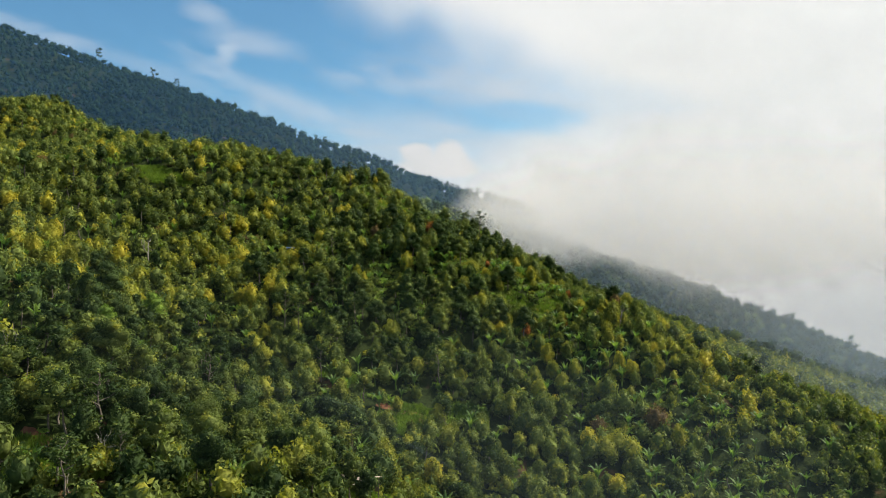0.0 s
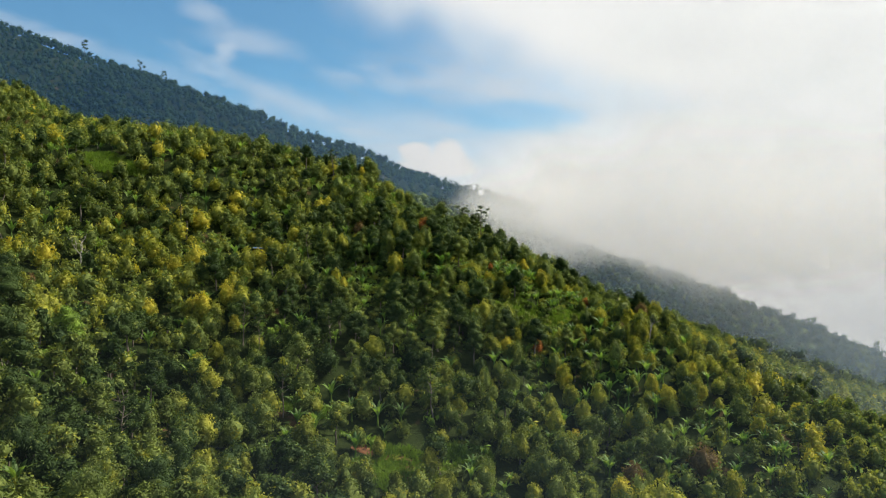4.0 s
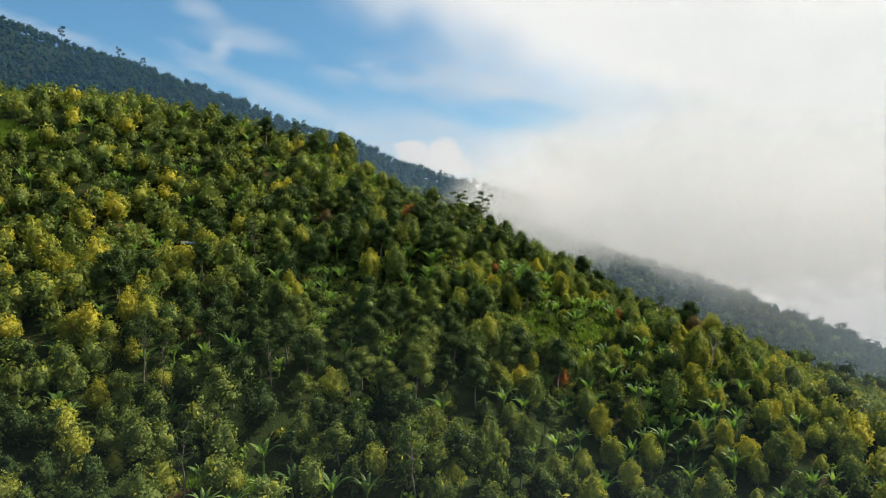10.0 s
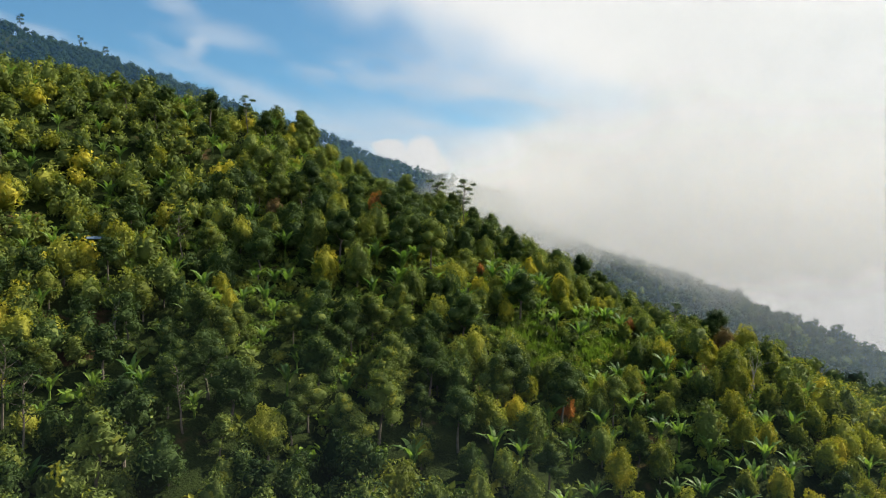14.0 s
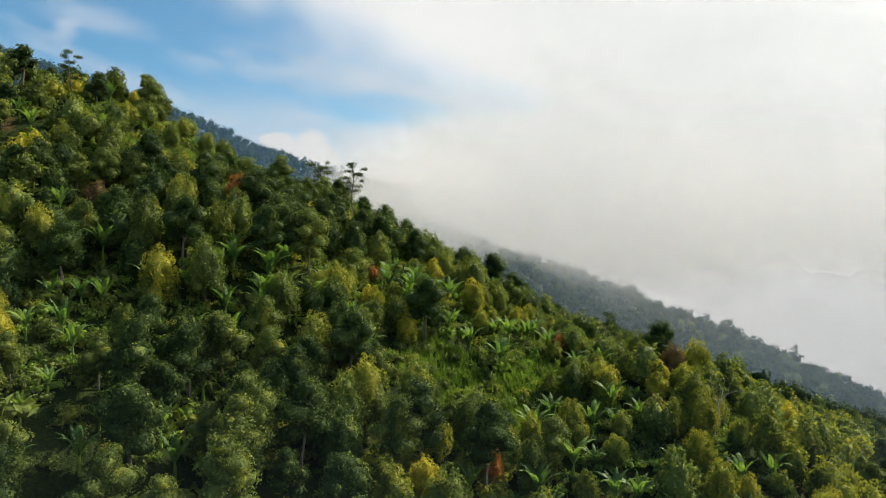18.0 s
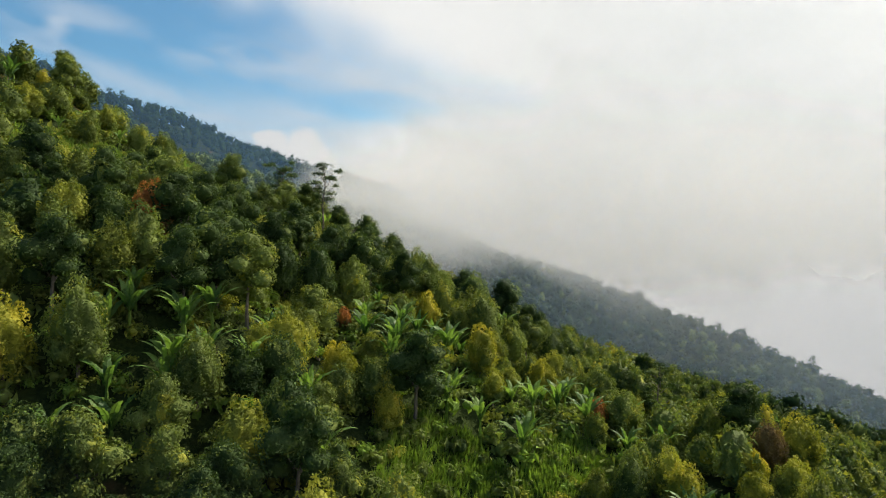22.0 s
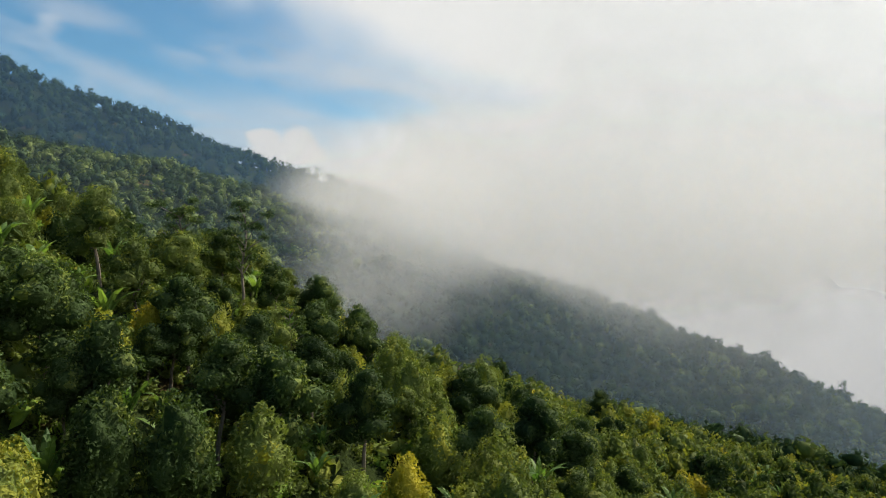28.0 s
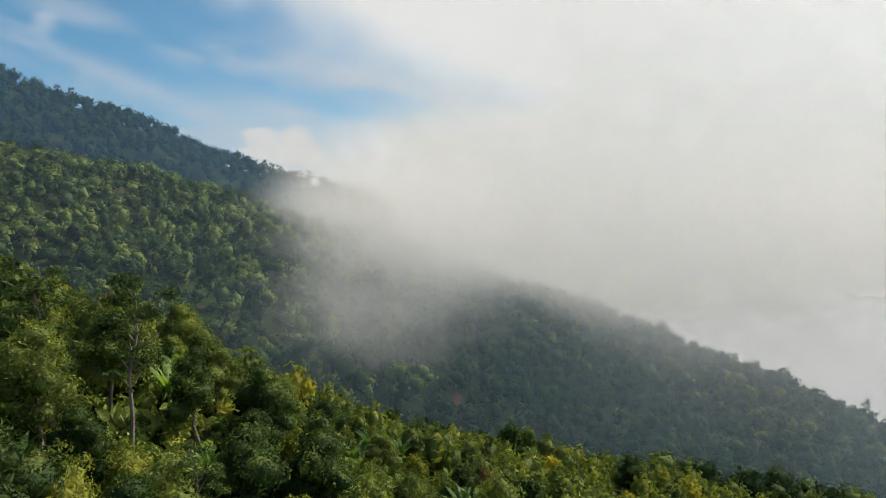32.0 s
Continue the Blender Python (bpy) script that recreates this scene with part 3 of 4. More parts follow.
# ---- plants: planting ----
# single trees that stand out: kind, x, y, scale
LANDMARKS = [
    ("clove_brown", 47.0, 196.0, 0.8), ("clove_rust", 36.0, 205.0, 0.6), ("clove_rust", 31.5, 186.0, 0.5), ("clove_rust", 21.1, 181.5, 0.72), ("clove_yellow", 16.3, 182.5, 0.95), ("clove_brown", 40.4, 187.0, 0.8), ("clove_rust", -3.5, 209.8, 1.05),
    ("clove_rust", 13.0, 209.6, 0.42),  ("clove_olive", 10.3, 229.5, 0.85), ("broad_green", 1.1, 237.6, 0.95),
    ("umbrella", 12.0, 235.6, 0.84), ("umbrella", 7.6, 238.2, 0.82), ("umbrella", 46.0, 211.4, 0.74), ("umbrella", 16.0, 231.0, 0.55), ("umbrella", -36.0, 163.0, 0.7), ("umbrella", -14.0, 112.0, 0.6), ("umbrella", -30.0, 196.0, 0.7), ("umbrella", -40.7, 78.0, 0.55), ("umbrella", -37.0, 82.0, 0.5),
    ("broad_dark", 13.3, 247.6, 0.58), ("broad_dark", 17.6, 234.3, 0.80), ("broad_dark", 22.0, 241.0, 0.84), ("broad_dark", 25.5, 238.5, 0.55), ("broad_green", 26.0, 231.0, 0.62),
    ("broad_dark", 30.6, 235.0, 0.86), ("broad_green", 30.5, 219.0, 0.52), ("broad_green", -19.9, 243.1, 0.84), ("broad_dark", -27.6, 238.3, 0.86), ("broad_dark", -36.0, 246.0, 0.60),
    ("umbrella", -30.5, 237.4, 0.72), ("broad_green", 41.4, 237.3, 0.63), ("broad_dark", 38.5, 222.0, 0.52), ("broad_dark", 9.2, 226.8, 0.89), ("broad_dark", 8.2, 225.0, 0.63),
    ("broad_dark", 17.1, 226.5, 0.72), ("broad_dark", 22.6, 251.0, 0.7), ("broad_green", 27.0, 251.5, 0.65), ("broad_dark", 13.0, 253.5, 0.6), ("broad_green", 19.0, 247.6, 0.6),
    ("broad_dark", 35.0, 257.5, 0.63), ("broad_dark", 65.8, 287.0, 0.95), ("broad_green", -50.0, 106.5, 1.25), ("broad_dark", -63.3, 134.0, 1.12), ("broad_dark", -51.2, 150.0, 1.06),
    ("broad_dark", -58.0, 127.0, 1.00), ("broad_dark", 61.0, 236.0, 0.63), ("broad_dark", 55.0, 262.0, 0.74), ("broad_dark", 50.0, 270.0, 0.68), ("broad_dark", 46.4, 248.2, 0.64), ("broad_dark", 78.0, 262.0, 0.74),
    ("broad_dark", 0.2, 200.5, 0.85), ("broad_dark", 2.8, 206.5, 0.90), ("broad_dark", 17.9, 199.6, 0.95), ("broad_dark", -8.9, 179.5, 1.00), ("broad_dark", -5.4, 183.0, 0.85), ("broad_dark", 5.0, 187.0, 0.80), ("broad_dark", -8.5, 199.0, 0.95), ("broad_dark", 7.0, 215.0, 0.90), ("broad_dark", 12.5, 222.0, 0.76), ("broad_dark", -26.0, 80.0, 1.00), ("broad_dark", -52.0, 109.0, 1.10), ("broad_dark", -39.0, 93.0, 1.00),
    ("broad_dark", -1.0, 209.0, 1.00), ("broad_green", -3.5, 213.5, 1.00), ("broad_dark", -0.5, 217.5, 0.84), ("broad_dark", -48.0, 97.0, 1.10), ("broad_dark", -42.0, 104.0, 1.00), ("broad_dark", -35.0, 99.0, 1.00), ("broad_dark", -30.0, 106.0, 1.10),
    ("banana", 24.6, 178.4, 1.25), ("banana", 14.8, 207.6, 1.13), ("banana", 17.4, 207.3, 1.13), ("banana", 12.6, 228.3, 1.13),
    ("banana", 25.1, 243.5, 1.04), ("banana", 12.7, 243.0, 1.04), ("banana", -4.6, 233.5, 1.13), ("banana", -2.0, 232.5, 1.13), ("banana", 0.5, 231.5, 1.04), ("banana", -6.8, 234.6, 1.04),
    ("banana", -61.0, 107.5, 1.13), ("banana", -37.9, 96.0, 1.21), ("banana", 29.0, 203.0, 1.13), ("banana", 32.0, 205.0, 1.13), ("banana", 20.0, 210.5, 1.04),
    ("clove_olive", 4.8, 208.1, 0.8), ("clove_olive", 10.0, 206.8, 0.8), ("clove_olive", 9.0, 202.8, 0.85), ("clove_yellow", 11.9, 200.5, 0.9), ("clove_yellow", 8.9, 198.4, 0.75), ("clove_olive", 6.0, 199.8, 0.8),
    ("banana", 6.9, 202.6, 1.2), ("banana", 0.8, 198.3, 1.2), ("banana", 2.4, 196.8, 1.2), ("banana", 5.4, 197.6, 1.15), ("banana", 0.3, 195.2, 1.2), ("banana", 16.8, 204.7, 1.15), ("banana", 23.1, 209.0, 1.2),
    ("broad_fresh", -54.7, 114.8, 1.0), ("broad_dark", -61.0, 122.0, 1.10), ("broad_dark", -73.3, 153.8, 1.10), ("broad_fresh", -57.0, 140.0, 0.90), ("clove_yellow", -96.9, 162.7, 1.1), ("clove_yellow", -81.9, 143.3, 1.1),
    ("clove_yellow", -78.4, 149.7, 1.1), ("clove_yellow", -90.3, 164.9, 1.1), ("clove_yellow", -102.9, 170.6, 1.2), ("clove_yellow", -63.0, 149.4, 0.9), ("clove_yellow", -13.0, 99.5, 0.75), ("banana", -39.9, 99.3, 1.25),
    ("banana", -63.0, 111.0, 1.2), ("banana", -47.9, 128.1, 1.2), ("banana", -16.9, 110.6, 1.2), ("banana", -5.4, 107.2, 1.2), ("banana", 28.9, 169.3, 1.2), ("banana", 30.1, 161.7, 1.2), ("banana", 11.1, 170.2, 1.2),
    ("broad_green", -31.5, 94.0, 1.15), ("clove_green", -27.0, 98.0, 1.5), ("clove_green", -22.5, 101.0, 1.45), ("clove_green", -35.5, 106.0, 1.4), ("clove_green", -18.5, 104.5, 1.35), ("broad_green", -25.0, 108.0, 1.10),
    ("umbrella", -32.2, 159.5, 0.75), ("clove_yellow", -46.9, 166.2, 0.95), ("clove_yellow", -39.0, 156.6, 0.95), ("banana", -29.1, 190.1, 1.2), ("banana", -34.3, 201.6, 1.2), ("banana", -31.5, 196.0, 1.2),
    ("broad_green", 0.5, 177.0, 0.95), ("broad_green", -1.3, 170.7, 0.95), ("broad_green", 27.0, 182.0, 0.75), ("banana", -10.9, 194.8, 1.25), ("banana", -5.3, 188.8, 1.2), ("banana", 1.1, 191.5, 1.2), ("banana", 27.2, 188.1, 1.2),
    ("banana", 36.1, 188.9, 1.2), ("banana", 30.0, 190.3, 1.15), ("banana", 33.0, 186.6, 1.2),
    ("clove_olive", 5.2, 221.5, 0.85), ("clove_olive", 12.4, 232.0, 0.8), ("broad_dark", 3.0, 218.5, 0.9), ("broad_dark", 11.8, 217.6, 0.85), ("broad_dark", 20.0, 221.5, 0.8), ("broad_dark", 14.8, 240.5, 0.7), ("broad_dark", 18.3, 243.5, 0.72), ("broad_dark", 42.8, 240.8, 0.7),
    ("banana", 0.6, 198.7, 1.2), ("banana", 2.5, 200.0, 1.2), ("banana", 0.5, 195.7, 1.2), ("banana", 0.2, 194.3, 1.2), ("banana", -2.6, 191.5, 1.2), ("banana", 9.6, 196.5, 1.2), ("banana", 26.7, 198.6, 1.2), ("banana", 17.4, 205.7, 1.2), ("banana", 22.3, 207.4, 1.2), ("banana", 39.7, 200.2, 1.2), ("banana", 10.4, 192.1, 1.2), ("banana", -3.0, 198.5, 1.2), ("banana", -46.2, 96.4, 1.2), ("banana", -41.4, 101.2, 1.2), ("banana", -46.4, 104.3, 1.2), ("banana", -23.0, 147.2, 1.2), ("banana", -19.7, 145.8, 1.2), ("banana", -14.3, 150.2, 1.2), ("banana", -9.9, 150.2, 1.2), ("banana", -16.6, 147.5, 1.2), ("banana", 36.2, 175.0, 1.2), ("banana", 39.4, 170.9, 1.2), ("banana", 41.7, 167.3, 1.2),
]
KEPT_CLEAR = [(x, y, (1.0 if k == "banana" else 2.0 if k.startswith("clove") else 2.1) * s) for k, x, y, s in LANDMARKS]


BANANA_GROVES = [(9, 209, 8), (25, 208, 8), (38, 190, 10), (-10, 190, 10), (20, 170, 10), (35, 163, 12), (13, 206, 8), (-4, 234, 6), (-20, 150, 8), (26, 178, 7), (31, 201, 7), (-38, 94, 6), (60, 140, 26), (3, 204, 6), (42, 172, 8), (18, 207, 6)]
# dark-leaved trees crowd here, some only to darken slopes lying in shade
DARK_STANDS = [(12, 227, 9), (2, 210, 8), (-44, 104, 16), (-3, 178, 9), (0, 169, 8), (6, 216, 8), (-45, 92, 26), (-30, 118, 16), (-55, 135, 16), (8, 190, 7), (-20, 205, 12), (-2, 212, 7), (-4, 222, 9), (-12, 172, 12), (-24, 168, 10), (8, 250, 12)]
YELLOW_STANDS = [(12, 205, 9), (30, 205, 10), (22, 215, 8), (-73, 150, 26), (8, 203, 12), (-60, 190, 16), (-5, 120, 12), (48, 182, 20), (62, 165, 20), (30, 170, 14), (-11, 101, 6)]


def tree_kind(x, y, rng):
    """Which plant grows here: plantation of clove trees mixed with banana clumps and forest trees."""
    b, g, yl = patchy(x, y, 0.045, 3.1), patchy(x, y, 0.03, 9.4), patchy(x, y, 0.035, 17.2)
    b += sum(0.7 * math.exp(-((x - cx) ** 2 + (y - cy) ** 2) / r ** 2) for cx, cy, r in BANANA_GROVES)
    yl += sum((0.45 if cy > 195 else 0.7) * math.exp(-((x - cx) ** 2 + (y - cy) ** 2) / r ** 2) for cx, cy, r in YELLOW_STANDS)
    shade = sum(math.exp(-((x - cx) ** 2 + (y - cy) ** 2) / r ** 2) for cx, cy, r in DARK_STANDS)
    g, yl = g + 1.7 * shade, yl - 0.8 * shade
    q = rng.random()
    if q < 0.12 + 0.46 * min(0.8, max(0.0, b)):
        return "banana"
    q = rng.random()
    if q < 0.06 + 0.30 * max(0.0, g):
        return "broad_dark" if rng.random() < 0.6 else "broad_green"
    if q < 0.07 + 0.30 * max(0.0, g) and x < 20 and y < 215:
        return "umbrella"
    q = rng.random()
    if q < (0.05 if y > 176 else 0.012) + 0.20 * max(0.0, yl):
        return "clove_yellow"
    if q < 0.15 + 0.62 * max(0.0, yl):
        return "clove_olive"
    if q > 0.992:
        return "clove_brown"
    # dark-leaved cloves put the slope's shade into leaf colour
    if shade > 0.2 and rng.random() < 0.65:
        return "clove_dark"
    return "clove_green"


SHAPE_OF = {"clove_dark": ("clove", "dark"), "clove_green": ("clove", "green"), "clove_olive": ("clove", "olive"), "clove_yellow": ("clove", "yellow"), "clove_rust": ("clove", "rust"),
            "clove_brown": ("clove", "brown"), "broad_dark": ("broad", "dark"), "broad_green": ("broad", "green"), "umbrella": ("umbrella", "dark"), "broad_fresh": ("broad", "fresh"), "banana": ("banana", "banana")}
LABELS = {"clove_green": ("clove_tree", "clove tree with a dense dark green dome of leaves", "tree"),
          "clove_dark": ("clove_tree", "clove tree with its leafy dome darkened for shaded ground", "tree"),
          "clove_olive": ("clove_tree", "clove tree with an olive green leafy dome", "tree"),
          "clove_yellow": ("clove_tree", "clove tree flushed yellow with young leaves", "tree"),
          "clove_rust": ("clove_tree", "small tree with rust-orange young foliage", "tree"),
          "clove_brown": ("clove_tree", "withering tree with dull brown foliage", "tree"),
          "broad_dark": ("forest_tree", "round-headed forest tree with blackish green leaves", "tree"),
          "broad_green": ("forest_tree", "round-headed forest tree with green leaves", "tree"),
          "umbrella": ("shade_tree", "tall thin shade tree with flat airy tiers", "tree"),
          "broad_fresh": ("forest_tree", "leafy forest tree in bright fresh green", "tree"),
          "banana": ("banana_plant", "banana plant with arching torn green leaves", "plant")}

SHAPES = {"clove": clove_shape, "broad": broadleaf_shape, "umbrella": umbrella_shape}
# leaves, spray length, fineness of the masses and number of clumps or boughs by kind: fine, middle, coarse
DETAIL = {"clove": ((2300, 0.25, 2, 60), (560, 0.48, 1, 34), (170, 0.82, 0, 18)), "broad": ((2600, 0.28, 1, 8), (640, 0.55, 0, 6), (190, 1.0, 0, 3)),
          "umbrella": ((1700, 0.32, 0, 14), (560, 0.5, 0, 10), (160, 0.9, 0, 6))}
STOCK = {}
for kind, fn in SHAPES.items():
    for lod in range(3):
        STOCK[kind, lod] = [fn(np.random.default_rng(100 + 17 * i + lod), *DETAIL[kind][lod]) for i in range(6 if kind == "clove" else 4)]
BANANA_LEAVES = [banana_leaf(np.random.default_rng(40 + i), 2.3 + 0.2 * i, 0.7 + 0.33 * i, 0.42 + 0.025 * i) for i in range(5)]
BANANA_STEM = tube([(0, 0, -0.3), (0.02, 0, 0.8), (0, 0.03, 1.6), (0, 0, 2.1)], (0.17, 0.14, 0.10, 0.05), 7)
BANANA_PLANS = [banana_plan(np.random.default_rng(60 + i)) for i in range(6)]


def banana_joined(plan):
    h, blades = plan
    out = [(BANANA_STEM[0] * np.array([1, 1, h / 2.1]), BANANA_STEM[1])]
    for a, tilt, k in blades:
        v, f = BANANA_LEAVES[k]
        out.append((turn_z(v, a, tilt) + np.array([0, 0, h - 0.15]), f))
    return join(out)


BANANA_JOINED = [banana_joined(p) for p in BANANA_PLANS]
BANANA_LEAF_MESH = [mesh_from("leaf", *s, [LEAF["banana"]]) for s in BANANA_LEAVES]
BANANA_STEM_MESH = mesh_from("stem", *BANANA_STEM, [LEAF["fresh"]])

# the leaf below and, towards the top of the crown, the young leaf that flushes over it; how much of it
FLUSH = {"green": ("green", "olive", 0.26), "olive": ("green", "olive", 1.0), "yellow": ("olive", "yellow", 1.15), "rust": ("brown", "rust", 1.3), "brown": ("brown", "brown", 0.0),
         "dark": ("dark", "green", 0.25), "fresh": ("fresh", "fresh", 0.0)}


def flushed(shape, amount):
    """The look of each face of a crown: 0 old leaf, 1 young leaf."""
    v, f = shape
    base = f[:, 0]
    p = v[base]
    t = np.clip((p[:, 2] / v[:, 2].max() - 0.1) / 0.65, 0, 1)
    mottle = 0.5 + 0.25 * np.sin(p[:, 0] * 2.1 + 1.0 + p[:, 2]) + 0.25 * np.sin(p[:, 1] * 2.3 - p[:, 2] * 1.4)
    young = (amount * t * t * (3 - 2 * t)) > 0.75 * mottle + 0.25 * ((base * 0.61803398875) % 1.0)
    return young.astype(np.int32)


MODELS = {}


def model(kind, lod, i):
    """The first tree of a look, with trunk and crown; later ones are copies of it."""
    shape, leaf = SHAPE_OF[kind]
    key = (kind, lod, i)
    name, label, cat = LABELS[kind]
    if key in MODELS:
        return MODELS[key], False
    root = tagged(new(name), label, cat, "trees on the near hillside")
    if shape == "banana":
        h, blades = BANANA_PLANS[i]
        stem = part("stem", BANANA_STEM_MESH, None, root)
        stem.scale = (1, 1, h / 2.1)
        for a, tilt, k in blades:
            leafob = part("leaf", BANANA_LEAF_MESH[k], None, root)
            leafob.matrix_basis = Matrix.Translation((0, 0, h - 0.15)) @ Matrix.Rotation(a, 4, "Z") @ Matrix.Rotation(tilt, 4, "Y")
        root["group"] = "banana plants on the hillside"
    else:
        trunk, crown = STOCK[shape, lod][i]
        part("trunk", trunk, [BARK], root)
        under, over, amount = FLUSH[leaf]
        part("crown", mesh_from("crown", *crown, [LEAF[under], LEAF[over]], flushed(crown, amount), is_mass(crown)), None, root)
    MODELS[key] = root
    return root, True


def stand(kind, lod, i, x, y, s, a, sink=0.12):
    root, first = model(kind, lod, i)
    m = Matrix.Translation((x, y, float(height(x, y)) - sink)) @ Matrix.Rotation(a, 4, "Z")
    if first:
        root.matrix_basis = m @ Matrix.Scale(s, 4)
        return root
    ob = copy_thing(root, m)
    ob.scale = (s, s, s)
    return ob


def plant_near():
    rng = np.random.default_rng(11)
    mats = [LEAF[k] for k in ("green", "olive", "yellow", "rust", "brown", "dark", "fresh", "banana")] + [BARK]
    slot = {"green": 0, "olive": 1, "yellow": 2, "rust": 3, "brown": 4, "dark": 5, "fresh": 6, "banana": 7}
    heap = Heap(mats)
    counts = {}
    spots = []
    step = 3.35
    for gy in np.arange(60, 400, step):
        for gx in np.arange(-220, 190, step):
            x, y = gx + rng.uniform(-1.3, 1.3), gy + rng.uniform(-1.3, 1.3)
            if abs(x) > 0.63 * y + 9 or (y > 322 and x > -100) or (y < 118 and x > 14 + (y - 100) * 1.3):
                continue
            if y > 264 and -58 - 1.1 * (y - 268) < x < (-16 if y < 296 else 24):   # the hollow behind the crest
                continue
            if open_ground(x, y) or any((x - cx) ** 2 + (y - cy) ** 2 < r * r for cx, cy, r in KEPT_CLEAR):
                continue
            if rng.random() < 0.03:
                continue
            spots.append((x, y))
    def off_line(p):
        """Distance from the strip of slope between (2, 182) and (14, 232)."""
        t = min(1.0, max(0.0, ((p[0] - 2) * 12 + (p[1] - 182) * 50) / (12 * 12 + 50 * 50)))
        return math.hypot(p[0] - 2 - 12 * t, p[1] - 182 - 50 * t)

    spots.sort(key=off_line)
    for x, y in spots:
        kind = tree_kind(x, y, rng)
        shape, leaf = SHAPE_OF[kind]
        close = -28 < x < 62 and 164 < y < 256
        middle = -60 < x < 80 and 84 < y < 262
        s = rng.uniform(0.62, 1.18) * {"broad": 0.85, "umbrella": 0.8, "banana": 1.05}.get(shape, 1.0) * (0.93 if y > 222 and x > -40 else 1.0)
        a = rng.uniform(0, 2 * math.pi)
        i = int(rng.integers(0, 6 if shape in ("clove", "banana") else 4))
        key = kind
        cap = {"clove_green": 130, "clove_olive": 90, "clove_yellow": 70, "banana": 190, "broad_dark": 110, "broad_green": 60}.get(kind, 25)
        if (close or middle) and counts.get(key, 0) < cap:
            counts[key] = counts.get(key, 0) + 1
            stand(kind, 0 if close else 1, i, x, y, s, a)
        else:
            z = float(height(x, y)) - 0.12
            lod = 1 if close or (y < 120 and middle) or (120 <= y < 176 and -45 < x < 40) else 2
            if shape == "banana":
                heap.add(BANANA_JOINED[i], 7, x, y, z, s, a)
            else:
                trunk, crown = STOCK[shape, lod][i]
                under, over, amount = FLUSH[leaf]
                heap.add(crown, np.array([slot[under], slot[over]], np.int32)[flushed(crown, amount)], x, y, z, s, a)
                if shape != "clove":
                    heap.add(trunk, 8, x, y, z, s, a)
    heap.link("plantation", "mixed clove, banana and forest trees covering the slope", "trees")
    print("near", len(spots), counts)


def plant_far(name, label, box, step, shapes, mats, sizes, seed, accept):
    rng = np.random.default_rng(seed)
    heap = Heap(mats)
    x0, x1, y0, y1 = box
    n = 0
    for gy in np.arange(y0, y1, step):
        for gx in np.arange(x0, x1, step):
            x, y = gx + rng.uniform(-0.45, 0.45) * step, gy + rng.uniform(-0.45, 0.45) * step
            if not accept(x, y) or rng.random() < 0.06:
                continue
            k = int(rng.integers(0, len(shapes)))
            q = rng.random() * 0.9 + 0.35 * patchy(x, y, 0.02, seed) + 0.26 * max(0.0, min(1.0, (45 - x) / 40))   # lighter leaves where x < 45, painting sun there and cloud shade beyond
            m = 0 if q < 0.5 else 1 if q < 0.82 else 2 if q < 0.93 else 3
            heap.add(shapes[k], m, x, y, float(height(x, y)) - 0.2, rng.uniform(*sizes), rng.uniform(0, 6.28))
            n += 1
    heap.link(name, label, "trees")
    print(name, n, heap.n)


def undergrowth():
    rng = np.random.default_rng(23)
    heap = Heap([LEAF["green"], LEAF["fresh"], LEAF["grass"], LEAF["olive"]])
    bushes = [bush_shape(np.random.default_rng(300 + i), 80, 0.30) for i in range(5)] + [bush_shape(np.random.default_rng(310 + i), 26, 0.55) for i in range(5)]
    tufts = [tuft_shape(np.random.default_rng(320 + i), 16) for i in range(5)]
    for n in range(6500):
        x, y = (rng.uniform(-26, 62), rng.uniform(176, 262)) if n < 4200 else (rng.uniform(-75, 85), rng.uniform(78, 262))
        if abs(x) > 0.66 * y + 5:
            continue
        heap.add(bushes[int(rng.integers(0, 5)) + (0 if n < 4200 else 5)], int(rng.choice([0, 1, 3], p=[0.6, 0.22, 0.18])), x, y, float(height(x, y)) - 0.1, rng.uniform(0.6, 1.5) if n < 4200 else rng.uniform(0.9, 2.1), rng.uniform(0, 6.28))
    for cx, cy, a, b in CLEARINGS:
        for _ in range(int(a * b * 26)):
            u, t = math.sqrt(rng.random()) * 1.1, rng.uniform(0, 6.28)
            x, y = cx + a * u * math.cos(t), cy + b * u * math.sin(t)
            heap.add(tufts[int(rng.integers(0, 5))], 2, x, y, float(height(x, y)), rng.uniform(0.7, 1.4), t)
    heap.link("undergrowth", "low green bushes and rank grass between the trees", "undergrowth")


for n, (kind, x, y, s) in enumerate(LANDMARKS):
    fine = SHAPE_OF[kind][0]
    stand(kind, 0, n % (6 if fine in ("clove", "banana") else 4), x, y, s, n * 1.7)
plant_near()
undergrowth()


def bare_trees():
    for x, y, s, a in ((45.7, 184.5, 0.95, 0.4), (60.0, 199.0, 0.8, 2.1), (-31.0, 176.0, 0.7, 4.0), (33.5, 214.0, 0.5, 1.2), (-60.0, 99.5, 0.8, 0.3), (-43.1, 80.4, 0.6, 2.0), (-39.7, 83.9, 0.6, 5.0), (-71.8, 173.7, 1.1, 1.0), (-49.4, 144.2, 0.7, 3.0)):
        root = tagged(new("bare_tree"), "leafless grey tree with forking limbs among green crowns", "tree", "bare trees on the slope")
        v, f = bare_shape(np.random.default_rng(int(x * 10) + 900))
        part("trunk", (v, f), [PALE_BARK], root)
        root.matrix_basis = Matrix.Translation((x, y, float(height(x, y)) - 0.1)) @ Matrix.Rotation(a, 4, "Z") @ Matrix.Scale(s, 4)


